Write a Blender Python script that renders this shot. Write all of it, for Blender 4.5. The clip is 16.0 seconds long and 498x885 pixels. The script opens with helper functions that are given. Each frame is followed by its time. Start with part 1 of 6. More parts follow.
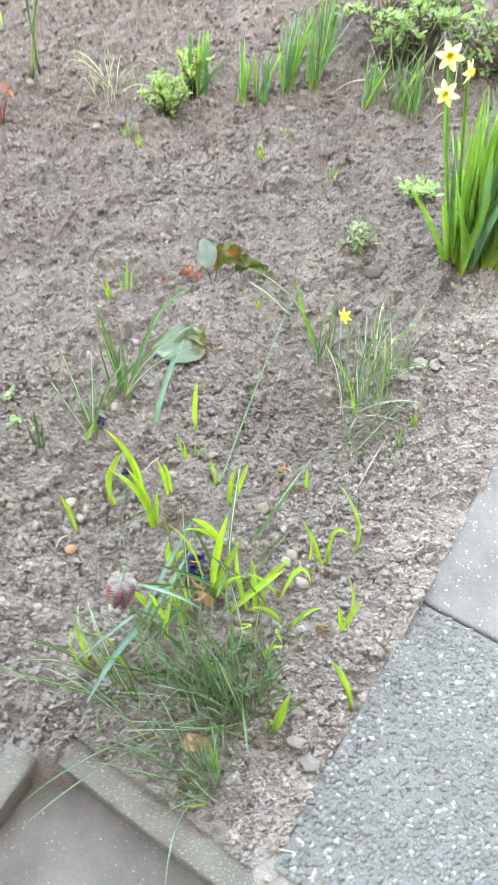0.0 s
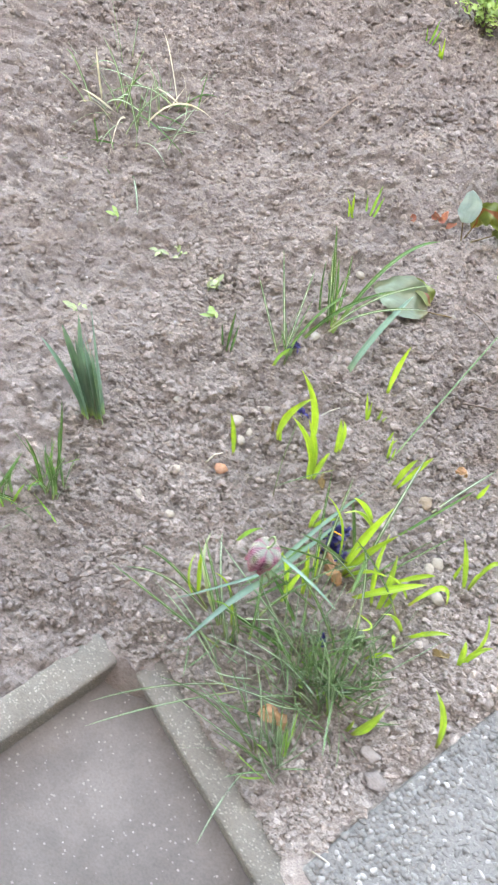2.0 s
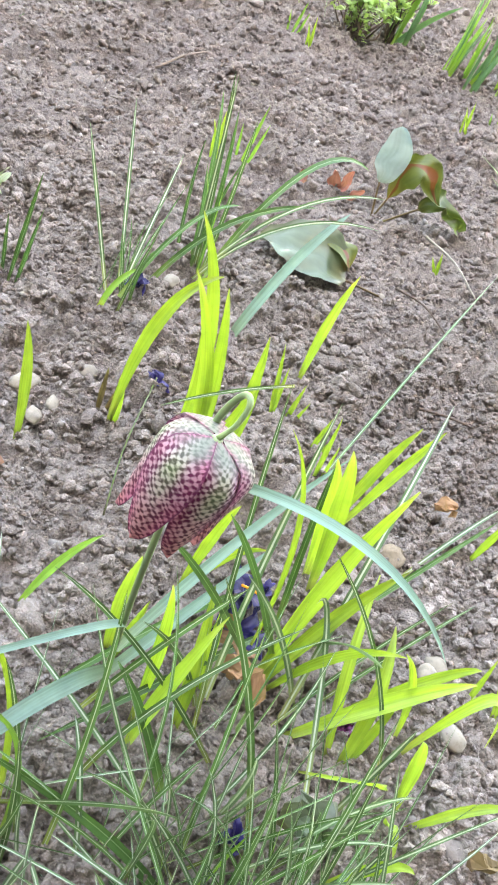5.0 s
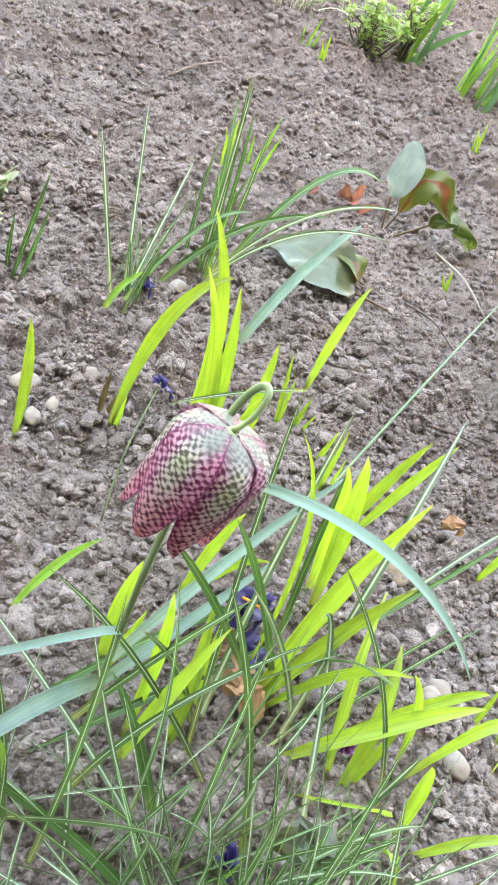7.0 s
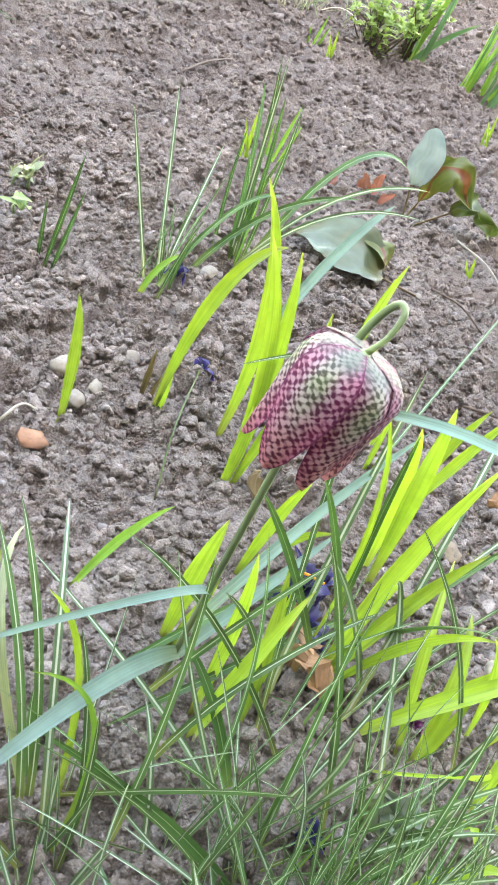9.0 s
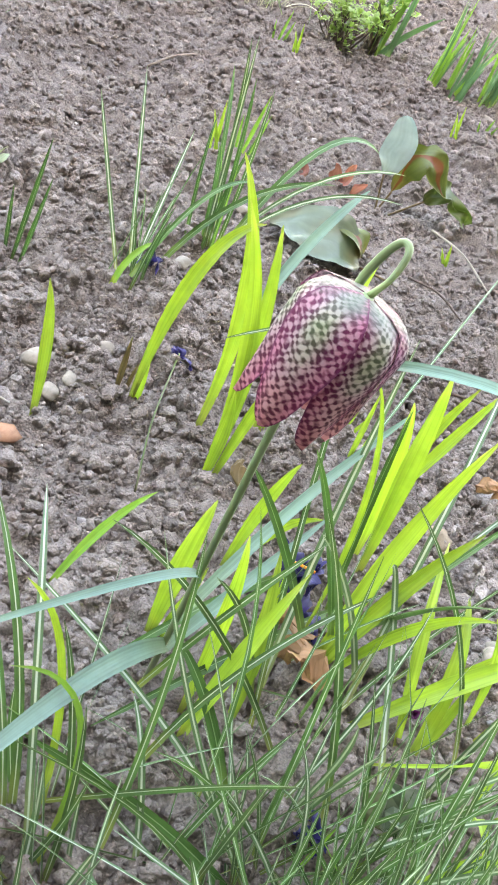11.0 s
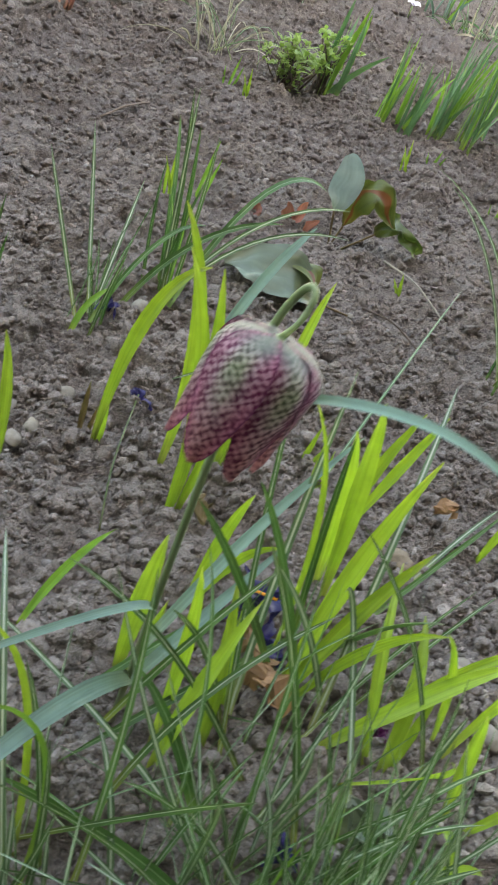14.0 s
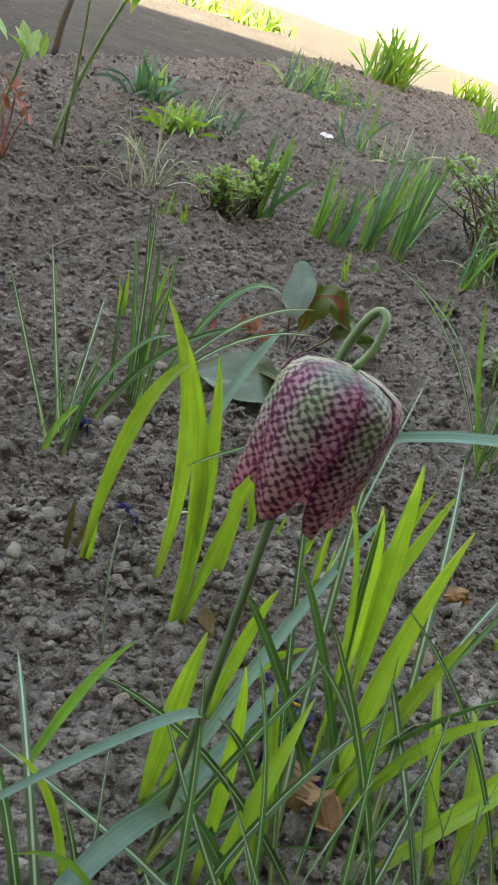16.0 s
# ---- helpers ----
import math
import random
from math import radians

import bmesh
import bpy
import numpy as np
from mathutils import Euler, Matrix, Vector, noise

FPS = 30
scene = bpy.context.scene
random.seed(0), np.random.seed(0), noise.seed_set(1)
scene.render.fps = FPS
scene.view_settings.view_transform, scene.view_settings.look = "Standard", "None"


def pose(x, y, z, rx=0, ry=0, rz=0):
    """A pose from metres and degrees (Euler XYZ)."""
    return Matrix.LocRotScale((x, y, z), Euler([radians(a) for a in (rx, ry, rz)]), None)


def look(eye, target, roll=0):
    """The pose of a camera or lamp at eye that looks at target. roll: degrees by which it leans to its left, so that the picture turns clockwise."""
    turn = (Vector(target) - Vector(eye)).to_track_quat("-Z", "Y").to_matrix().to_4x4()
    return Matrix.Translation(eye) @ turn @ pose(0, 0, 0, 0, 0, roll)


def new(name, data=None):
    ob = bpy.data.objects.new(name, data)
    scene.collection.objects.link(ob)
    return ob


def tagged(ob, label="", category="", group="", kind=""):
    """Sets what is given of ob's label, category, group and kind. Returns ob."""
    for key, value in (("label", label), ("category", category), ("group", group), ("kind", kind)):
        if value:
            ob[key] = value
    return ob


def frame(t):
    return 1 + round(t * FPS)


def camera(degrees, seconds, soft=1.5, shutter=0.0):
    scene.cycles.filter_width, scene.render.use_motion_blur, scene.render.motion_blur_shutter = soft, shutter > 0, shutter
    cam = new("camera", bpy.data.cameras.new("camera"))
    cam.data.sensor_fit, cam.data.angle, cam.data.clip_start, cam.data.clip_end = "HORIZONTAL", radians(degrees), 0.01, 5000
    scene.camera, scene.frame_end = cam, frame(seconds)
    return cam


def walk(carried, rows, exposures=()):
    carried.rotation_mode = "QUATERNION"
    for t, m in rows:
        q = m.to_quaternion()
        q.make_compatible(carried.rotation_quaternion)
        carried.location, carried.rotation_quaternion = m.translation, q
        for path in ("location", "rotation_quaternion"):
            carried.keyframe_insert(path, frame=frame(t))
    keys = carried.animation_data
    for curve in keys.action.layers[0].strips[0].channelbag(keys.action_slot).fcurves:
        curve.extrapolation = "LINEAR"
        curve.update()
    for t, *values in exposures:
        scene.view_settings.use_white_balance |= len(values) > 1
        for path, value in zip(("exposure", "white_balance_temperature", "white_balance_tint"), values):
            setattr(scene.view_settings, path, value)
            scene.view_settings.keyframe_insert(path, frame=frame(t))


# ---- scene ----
U = 1.12  # metres to one unit of the plan


def at(x, y, z):
    return (x * U, y * U, z * U)


cam = camera(31.2, 16.0, soft=1.9, shutter=0.3)
PATH = [
    (0, (-0.035, 0.085, 0.954), (-0.04, 1.273, -0.655), 1.3),
    (0.5, (-0.033, 0.21, 0.915), (-0.028, 1.24, -0.799), 8.2),
    (1, (-0.045, 0.244, 0.925), (-0.158, 1.188, -0.835), 11.8),
    (1.5, (-0.043, 0.223, 0.93), (-0.286, 1.111, -0.846), 10.2),
    (2, (-0.111, 0.183, 0.932), (-0.347, 1.098, -0.83), 10.8),
    (2.5, (-0.154, 0.178, 0.813), (-0.29, 1.147, -0.931), 11.9),
    (3, (-0.146, 0.231, 0.6), (-0.27, 1.225, -1.131), 13.2),
    (3.5, (-0.137, 0.259, 0.462), (-0.116, 1.439, -1.153), 21.8),
    (4, (-0.144, 0.286, 0.405), (-0.062, 1.67, -1.037), 25.3),
    (6.5, (-0.157, 0.308, 0.356), (-0.068, 1.839, -0.928), 30.0),
    (7, (-0.155, 0.309, 0.353), (-0.063, 1.839, -0.932), 30.0),
    (7.5, (-0.147, 0.306, 0.359), (-0.05, 1.837, -0.924), 30.0),
    (8, (-0.156, 0.308, 0.357), (-0.06, 1.84, -0.925), 29.8),
    (8.5, (-0.154, 0.303, 0.342), (-0.061, 1.836, -0.939), 29.6),
    (9, (-0.174, 0.295, 0.322), (-0.078, 1.85, -0.931), 28.7),
    (11.5, (-0.171, 0.301, 0.302), (-0.024, 1.885, -0.911), 27.8),
    (12, (-0.163, 0.299, 0.311), (-0.012, 1.886, -0.897), 27.5),
    (12.5, (-0.163, 0.301, 0.315), (-0.011, 1.892, -0.887), 27.2),
    (13, (-0.153, 0.305, 0.347), (0.001, 1.903, -0.845), 26.8),
    (13.5, (-0.151, 0.293, 0.366), (-0.001, 1.913, -0.796), 25.7),
    (14, (-0.163, 0.291, 0.315), (-0.012, 1.924, -0.831), 24.9),
    (14.5, (-0.189, 0.305, 0.29), (-0.041, 1.99, -0.777), 23.5),
    (15, (-0.178, 0.304, 0.278), (-0.02, 2.066, -0.654), 19.9),
    (15.5, (-0.171, 0.299, 0.279), (0.006, 2.091, -0.591), 19.0),
    (16, (-0.181, 0.3, 0.28), (-0.009, 2.093, -0.589), 19.2),
]
EXPOSURES = [
    (0.0, 4.94, 9350, 5), (1.0, 4.93, 9350, 8), (2.0, 4.95, 9400, 12), (3.0, 5.07, 9550, 11), (3.5, 5.15, 9500, 11), (4.0, 5.07, 9400, 11), (6.5, 4.97, 9100, 12),
    (9.0, 4.91, 9000, 12), (11.5, 4.84, 9000, 12), (12.5, 4.71, 9050, 12), (13.5, 3.90, 9200, 8), (14.5, 3.75, 9250, 6), (15.2, 3.48, 9200, 3), (16.0, 3.39, 9150, 2),
]
walk(cam, [(t, look(at(*eye), at(*target), roll)) for t, eye, target, roll in PATH], EXPOSURES)

# ---- sky and sun: the bed lies in the shade of an added wall, the yard beyond it in the sun ----
SUN_ELEVATION, SUN_AZIMUTH = 50.0, 161.0
world = bpy.data.worlds.new("sky")
scene.world = world
world.use_nodes = True
wn = world.node_tree.nodes
sky = wn.new("ShaderNodeTexSky")
sky.sky_type = "NISHITA"
sky.sun_disc = False
sky.sun_elevation = radians(SUN_ELEVATION)
sky.sun_rotation = radians(SUN_AZIMUTH)
sky.air_density, sky.dust_density, sky.ozone_density = 1.0, 2.5, 0.6
wn["Background"].inputs["Strength"].default_value = 0.13
world.node_tree.links.new(sky.outputs["Color"], wn["Background"].inputs["Color"])
sun_data = bpy.data.lights.new("sun", "SUN")
sun_data.energy, sun_data.angle, sun_data.color = 5.0, radians(0.6), (1.0, 0.95, 0.87)
sun = new("sun", sun_data)
az, el = radians(SUN_AZIMUTH), radians(SUN_ELEVATION)
SUN_WAY = Vector((math.sin(az) * math.cos(el), math.cos(az) * math.cos(el), math.sin(el)))
sun.matrix_world = look(SUN_WAY * 20, (0, 0, 0))


# ---- materials ----
def nodes_of(name):
    m = bpy.data.materials.new(name)
    m.use_nodes = True
    nt = m.node_tree
    return m, nt, nt.nodes, nt.nodes["Principled BSDF"]


def mixed(nt, fac, a, b, blend="MIX"):
    n = nt.nodes.new("ShaderNodeMix")
    n.data_type, n.blend_type = "RGBA", blend
    for sock, v in ((n.inputs[0], fac), (n.inputs[6], a), (n.inputs[7], b)):
        if isinstance(v, bpy.types.NodeSocket):
            nt.links.new(v, sock)
        elif isinstance(v, tuple):
            sock.default_value = (*v, 1.0)
        else:
            sock.default_value = v
    return n.outputs[2]


def calc(nt, op, a, b=0.0, c=0.0):
    n = nt.nodes.new("ShaderNodeMath")
    n.operation = op
    for sock, v in zip(n.inputs, (a, b, c)):
        if isinstance(v, bpy.types.NodeSocket):
            nt.links.new(v, sock)
        else:
            sock.default_value = v
    return n.outputs[0]


def ramp(nt, fac, stops):
    n = nt.nodes.new("ShaderNodeValToRGB")
    nt.links.new(fac, n.inputs[0])
    e = n.color_ramp.elements
    while len(e) < len(stops):
        e.new(0.5)
    for k, (pos, col) in enumerate(stops):
        e[k].position = pos
        e[k].color = (*col, 1.0) if isinstance(col, tuple) else (col, col, col, 1.0)
    return n.outputs[0]


def noisy(nt, scale, detail=4.0, rough=0.6, coord="Object", distortion=0.0):
    tc = nt.nodes.new("ShaderNodeTexCoord")
    n = nt.nodes.new("ShaderNodeTexNoise")
    n.inputs["Scale"].default_value, n.inputs["Detail"].default_value = scale, detail
    n.inputs["Roughness"].default_value, n.inputs["Distortion"].default_value = rough, distortion
    nt.links.new(tc.outputs[coord], n.inputs["Vector"])
    return n.outputs["Fac"]


def cells(nt, scale, feature="F1", out="Distance"):
    tc = nt.nodes.new("ShaderNodeTexCoord")
    n = nt.nodes.new("ShaderNodeTexVoronoi")
    n.feature = feature
    n.inputs["Scale"].default_value = scale
    nt.links.new(tc.outputs["Object"], n.inputs["Vector"])
    return n.outputs[out]


def bumped(nt, bsdf, height, strength, distance):
    b = nt.nodes.new("ShaderNodeBump")
    b.inputs["Strength"].default_value, b.inputs["Distance"].default_value = strength, distance
    nt.links.new(height, b.inputs["Height"])
    nt.links.new(b.outputs[0], bsdf.inputs["Normal"])


def random_of(nt, which):
    if which == "island":
        return nt.nodes.new("ShaderNodeNewGeometry").outputs["Random Per Island"]
    return nt.nodes.new("ShaderNodeObjectInfo").outputs["Random"]


def grainy(name, dark, mid, light, which="island", size=260.0, rough=0.95, bump=0.5, depth=0.002, mottle=0.55, knee=0.55):
    """Earth, stone and concrete grains: a tone for each piece, with finer grain on it."""
    m, nt, n, bsdf = nodes_of(name)
    tone = ramp(nt, random_of(nt, which), [(0.0, dark), (knee, mid), (1.0, light)])
    fine = noisy(nt, size, 5.0, 0.7)
    broad = noisy(nt, 9.0, 3.0, 0.55)
    col = mixed(nt, mottle, tone, ramp(nt, fine, [(0.3, 0.35), (0.5, 0.85), (0.72, 1.0)]), "MULTIPLY")
    pale = calc(nt, "GREATER_THAN", noisy(nt, size * 2.1, 2.0, 0.5), 0.68)
    col = mixed(nt, calc(nt, "MULTIPLY", pale, 0.45 * mottle), col, light)
    col = mixed(nt, 0.35, col, ramp(nt, broad, [(0.35, 0.55), (0.62, 1.0)]), "MULTIPLY")
    nt.links.new(col, bsdf.inputs["Base Color"])
    bsdf.inputs["Roughness"].default_value = rough
    bsdf.inputs["Specular IOR Level"].default_value = 0.2
    bumped(nt, bsdf, fine, bump, depth)
    return m


def earth(name, dark, mid, light, which, grit=1.0):
    """Dry garden earth: small grains stuck together, dusty beside the slabs and patchy in tone."""
    m, nt, n, bsdf = nodes_of(name)
    if which:
        tone = ramp(nt, random_of(nt, which), [(0.0, dark), (0.5, mid), (1.0, light)])
    else:
        tone = ramp(nt, noisy(nt, 75.0, 3.0, 0.6), [(0.28, dark), (0.5, mid), (0.72, light)])
        # Paled towards the near end, to imitate stronger light there.
        tc, strip = nt.nodes.new("ShaderNodeTexCoord"), nt.nodes.new("ShaderNodeVectorMath")
        strip.operation = "DOT_PRODUCT"
        nt.links.new(tc.outputs["Object"], strip.inputs[0])
        strip.inputs[1].default_value = (0.5, -0.85, 0.0)
        edge = calc(nt, "ADD", calc(nt, "MULTIPLY_ADD", strip.outputs["Value"], 0.5, 0.85), calc(nt, "MULTIPLY", noisy(nt, 11.0, 4.0, 0.6), 1.0))
        tone = mixed(nt, ramp(nt, edge, [(0.55, 0.0), (1.25, 1.0)]), tone, tuple(1.12 * c for c in light))
    place, dust = nt.nodes.new("ShaderNodeTexCoord"), nt.nodes.new("ShaderNodeVectorMath")
    dust.operation = "DOT_PRODUCT"
    nt.links.new(place.outputs["Object"], dust.inputs[0])
    dust.inputs[1].default_value = (0.865, -0.502, 0.0)
    ragged = calc(nt, "ADD", dust.outputs["Value"], calc(nt, "MULTIPLY", noisy(nt, 14.0, 4.0, 0.6), 0.16))
    tone = mixed(nt, ramp(nt, calc(nt, "MULTIPLY_ADD", ragged, 4.5, 1.2), [(0.15, 0.0), (0.95, 1.0)]), tone, (0.345, 0.3, 0.265))
    grain = cells(nt, 620.0)
    fine = noisy(nt, 900.0, 5.0, 0.75)
    clod = noisy(nt, 210.0, 4.0, 0.65)
    broad = noisy(nt, 6.0, 4.0, 0.6)
    col = mixed(nt, 0.3 + 0.3 * grit, tone, ramp(nt, clod, [(0.3, 0.6), (0.5, 0.92), (0.68, 1.2)]), "MULTIPLY")
    # Hollows between grains are darkened in the colour, like shade in creases.
    col = mixed(nt, 0.45 * grit, col, ramp(nt, grain, [(0.15, 1.1), (0.55, 0.85), (0.85, 0.45)]), "MULTIPLY")
    col = mixed(nt, 0.45 * grit, col, ramp(nt, fine, [(0.3, 0.5), (0.7, 1.2)]), "MULTIPLY")
    col = mixed(nt, 0.6, col, ramp(nt, broad, [(0.36, (0.86, 0.845, 0.85)), (0.5, (1.0, 1.0, 1.0)), (0.62, (1.12, 1.11, 1.1))]), "MULTIPLY")
    flake = calc(nt, "GREATER_THAN", noisy(nt, 800.0, 1.0, 0.5), 0.71)
    col = mixed(nt, calc(nt, "MULTIPLY", flake, 0.4), col, (0.36, 0.34, 0.32))
    nt.links.new(col, bsdf.inputs["Base Color"])
    bsdf.inputs["Roughness"].default_value = 0.95
    bsdf.inputs["Specular IOR Level"].default_value = 0.15
    height = calc(nt, "ADD", calc(nt, "MULTIPLY", grain, -0.9), calc(nt, "ADD", fine, calc(nt, "MULTIPLY", clod, 1.6)))
    bumped(nt, bsdf, height, 0.25 + 0.65 * grit, 0.0006 + 0.0018 * grit)
    return m


def concrete(name, base, speck, speck_scale, speck_size, rough=0.85, stain=0.4, bump=0.4, gloss=0.3, pores=1.0, dots=0.66, stones=0.0):
    """Concrete with small light stone specks, blotches and pores."""
    m, nt, n, bsdf = nodes_of(name)
    blotch = noisy(nt, 7.0, 5.0, 0.65)
    fine = noisy(nt, 320.0, 4.0, 0.7)
    col = mixed(nt, stain, base, ramp(nt, blotch, [(0.3, tuple(0.55 * c for c in base)), (0.7, tuple(1.25 * c for c in base))]))
    col = mixed(nt, 0.5, col, ramp(nt, fine, [(0.25, 0.5), (0.6, 1.0)]), "MULTIPLY")
    big = ramp(nt, noisy(nt, speck_scale, 2.0, 0.5, distortion=0.6), [(0.72 - 0.25 * speck_size, 0.0), (0.76 - 0.25 * speck_size, 1.0)])
    small = ramp(nt, noisy(nt, speck_scale * 3.1, 1.0, 0.5), [(dots, 0.0), (dots + 0.04, 0.7)])
    pits = ramp(nt, noisy(nt, speck_scale * 2.3, 1.0, 0.5), [(0.3, 0.5), (0.36, 1.0)])
    col = mixed(nt, pores, col, pits, "MULTIPLY")
    spots = calc(nt, "MULTIPLY", calc(nt, "MAXIMUM", big, small), 0.8)
    if stones:
        pick = nt.nodes.new("ShaderNodeSeparateColor")
        nt.links.new(cells(nt, speck_scale, out="Color"), pick.inputs[0])
        inside = calc(nt, "LESS_THAN", calc(nt, "ADD", cells(nt, speck_scale), calc(nt, "MULTIPLY", fine, 0.6)), calc(nt, "MULTIPLY_ADD", pick.outputs[1], 0.3, 0.58))
        spots = calc(nt, "MULTIPLY", inside, calc(nt, "MULTIPLY", calc(nt, "LESS_THAN", pick.outputs[0], stones), calc(nt, "MULTIPLY_ADD", pick.outputs[2], 0.65, 0.2)))
    nt.links.new(mixed(nt, spots, col, speck), bsdf.inputs["Base Color"])
    bsdf.inputs["Roughness"].default_value = rough
    bsdf.inputs["Specular IOR Level"].default_value = gloss
    bumped(nt, bsdf, calc(nt, "ADD", fine, calc(nt, "MULTIPLY", spots, 0.6)), bump, 0.0015)
    return m


def leafy(name, body, base, tip, stripe=None, stripe_width=0.12, through_light=0.4, rough=0.42, glow=None, veins=26.0, streaks=0.45):
    """A leaf: pale foot, body and tip along it, fine veins across it, and light that shines through."""
    m, nt, n, bsdf = nodes_of(name)
    uv = n.new("ShaderNodeUVMap")
    sep = n.new("ShaderNodeSeparateXYZ")
    nt.links.new(uv.outputs[0], sep.inputs[0])
    u, v = sep.outputs[0], sep.outputs[1]
    col = ramp(nt, v, [(0.0, base), (0.22, body), (0.85, body), (1.0, tip)])
    tone = calc(nt, "ADD", calc(nt, "MULTIPLY", random_of(nt, "object"), 0.5), calc(nt, "MULTIPLY", noisy(nt, 60.0, 4.0, 0.6), 0.7))
    col = mixed(nt, 1.0, col, ramp(nt, tone, [(0.2, 0.62), (0.9, 1.18)]), "MULTIPLY")
    lines = calc(nt, "SINE", calc(nt, "MULTIPLY", u, veins * 6.28))
    col = mixed(nt, 0.06, col, ramp(nt, calc(nt, "MULTIPLY_ADD", lines, 0.5, 0.5), [(0.0, 0.45), (1.0, 1.0)]), "MULTIPLY")
    along = n.new("ShaderNodeCombineXYZ")
    for sock, val in zip(along.inputs, (calc(nt, "MULTIPLY", u, 7.0), calc(nt, "MULTIPLY", v, 1.6), calc(nt, "MULTIPLY", random_of(nt, "object"), 40.0))):
        nt.links.new(val, sock)
    streak = n.new("ShaderNodeTexNoise")
    streak.inputs["Scale"].default_value, streak.inputs["Detail"].default_value = 1.0, 3.0
    nt.links.new(along.outputs[0], streak.inputs["Vector"])
    col = mixed(nt, streaks, col, ramp(nt, streak.outputs["Fac"], [(0.3, 0.5), (0.5, 0.95), (0.7, 1.25)]), "MULTIPLY")
    if stripe:
        off = calc(nt, "ABSOLUTE", calc(nt, "SUBTRACT", u, 0.5))
        col = mixed(nt, ramp(nt, off, [(stripe_width * 0.6, 1.0), (stripe_width, 0.0)]), col, stripe)
    nt.links.new(col, bsdf.inputs["Base Color"])
    bsdf.inputs["Roughness"].default_value = rough
    bsdf.inputs["Specular IOR Level"].default_value = 0.4
    bumped(nt, bsdf, lines, 0.12, 0.0003)
    tr = n.new("ShaderNodeBsdfTranslucent")
    nt.links.new(mixed(nt, 1.0, col, glow or (1.0, 1.0, 0.6), "MULTIPLY"), tr.inputs["Color"])
    mix = n.new("ShaderNodeMixShader")
    mix.inputs[0].default_value = through_light
    nt.links.new(bsdf.outputs[0], mix.inputs[1])
    nt.links.new(tr.outputs[0], mix.inputs[2])
    nt.links.new(mix.outputs[0], n["Material Output"].inputs["Surface"])
    return m


# Crust coloured darker than the crumbs, so gaps between them look shaded.
SOIL = earth("soil", (0.125, 0.106, 0.096), (0.152, 0.13, 0.118), (0.214, 0.185, 0.165), None)
CRUMB = earth("soil_crumb", (0.17, 0.146, 0.129), (0.212, 0.182, 0.162), (0.265, 0.23, 0.206), "island", 0.8)
# Far crumbs darkened in colour, to imitate weaker light at the back.
SHADED_CRUMB = earth("shaded_crumb", (0.138, 0.117, 0.107), (0.175, 0.149, 0.137), (0.225, 0.194, 0.179), "island", 0.8)
DUSTY = earth("dusty_crumb", (0.27, 0.235, 0.207), (0.33, 0.289, 0.256), (0.39, 0.344, 0.307), "island", 0.7)
CHIP = grainy("stone_chip", (0.17, 0.155, 0.145), (0.22, 0.205, 0.19), (0.36, 0.34, 0.31), size=400.0, rough=0.8, bump=0.3, depth=0.001)
STONE = grainy("grey_stone", (0.16, 0.138, 0.122), (0.2, 0.174, 0.155), (0.245, 0.215, 0.192), "object", 300.0, 0.85, 0.5, 0.0015)
DARK_STONE = grainy("dark_stone", (0.05, 0.047, 0.044), (0.06, 0.056, 0.052), (0.08, 0.075, 0.07), "object", 300.0, 0.8, 0.4, 0.0012)
PEBBLE = grainy("pebble_stone", (0.17, 0.148, 0.118), (0.215, 0.192, 0.155), (0.27, 0.245, 0.2), "object", 300.0, 0.7, 0.2, 0.0006)
GRIT = grainy("washed_grit", (0.128, 0.124, 0.115), (0.174, 0.169, 0.157), (0.32, 0.31, 0.29), "island", 300.0, 0.85, 0.3, 0.0008, knee=0.88)
GRIT_PIECE = grainy("washed_grit_piece", (0.128, 0.124, 0.115), (0.174, 0.169, 0.157), (0.32, 0.31, 0.29), "object", 300.0, 0.85, 0.3, 0.0008, knee=0.88)
MORTAR = concrete("slab_mortar", (0.132, 0.128, 0.118), (0.22, 0.22, 0.2), 200.0, 0.3)
SLAB_GREY = concrete("grey_slab", (0.155, 0.143, 0.131), (0.3, 0.285, 0.26), 260.0, 0.08, stain=0.8, pores=0.15, stones=0.1)
KERB = concrete("kerb_concrete", (0.124, 0.113, 0.094), (0.23, 0.214, 0.182), 400.0, 0.22, stain=0.9, bump=1.3, pores=0.6, stones=0.36)
PAVING = concrete("brown_paving", (0.11, 0.097, 0.085), (0.26, 0.237, 0.21), 330.0, -0.02, rough=0.8, stain=0.85, bump=0.35, pores=0.0, stones=0.05)
YARD = concrete("yard_concrete", (0.056, 0.051, 0.049), (0.11, 0.1, 0.095), 30.0, 0.12, rough=1.0, stain=0.6, bump=0.2, gloss=0.03)
BACKDROP_WALL = concrete("backdrop_pale", (0.6, 0.58, 0.54), (0.66, 0.64, 0.6), 40.0, 0.2, bump=0.3)
DARK_WALL = concrete("dark_wall", (0.11, 0.075, 0.06), (0.16, 0.115, 0.09), 20.0, 0.3, bump=0.5)
SHARD_STONE = grainy("brown_stone", (0.19, 0.15, 0.105), (0.23, 0.185, 0.13), (0.27, 0.22, 0.16), "object", 300.0, 0.85, 0.5, 0.0012)
SHARD = grainy("fired_clay", (0.19, 0.1, 0.06), (0.24, 0.125, 0.075), (0.29, 0.16, 0.1), "object", 300.0, 0.85, 0.4, 0.001)
LIME = leafy("lime_leaf", (0.248, 0.395, 0.058), (0.2, 0.175, 0.07), (0.32, 0.41, 0.11), through_light=0.46, glow=(1.0, 1.0, 0.5), veins=9.0, streaks=0.5)
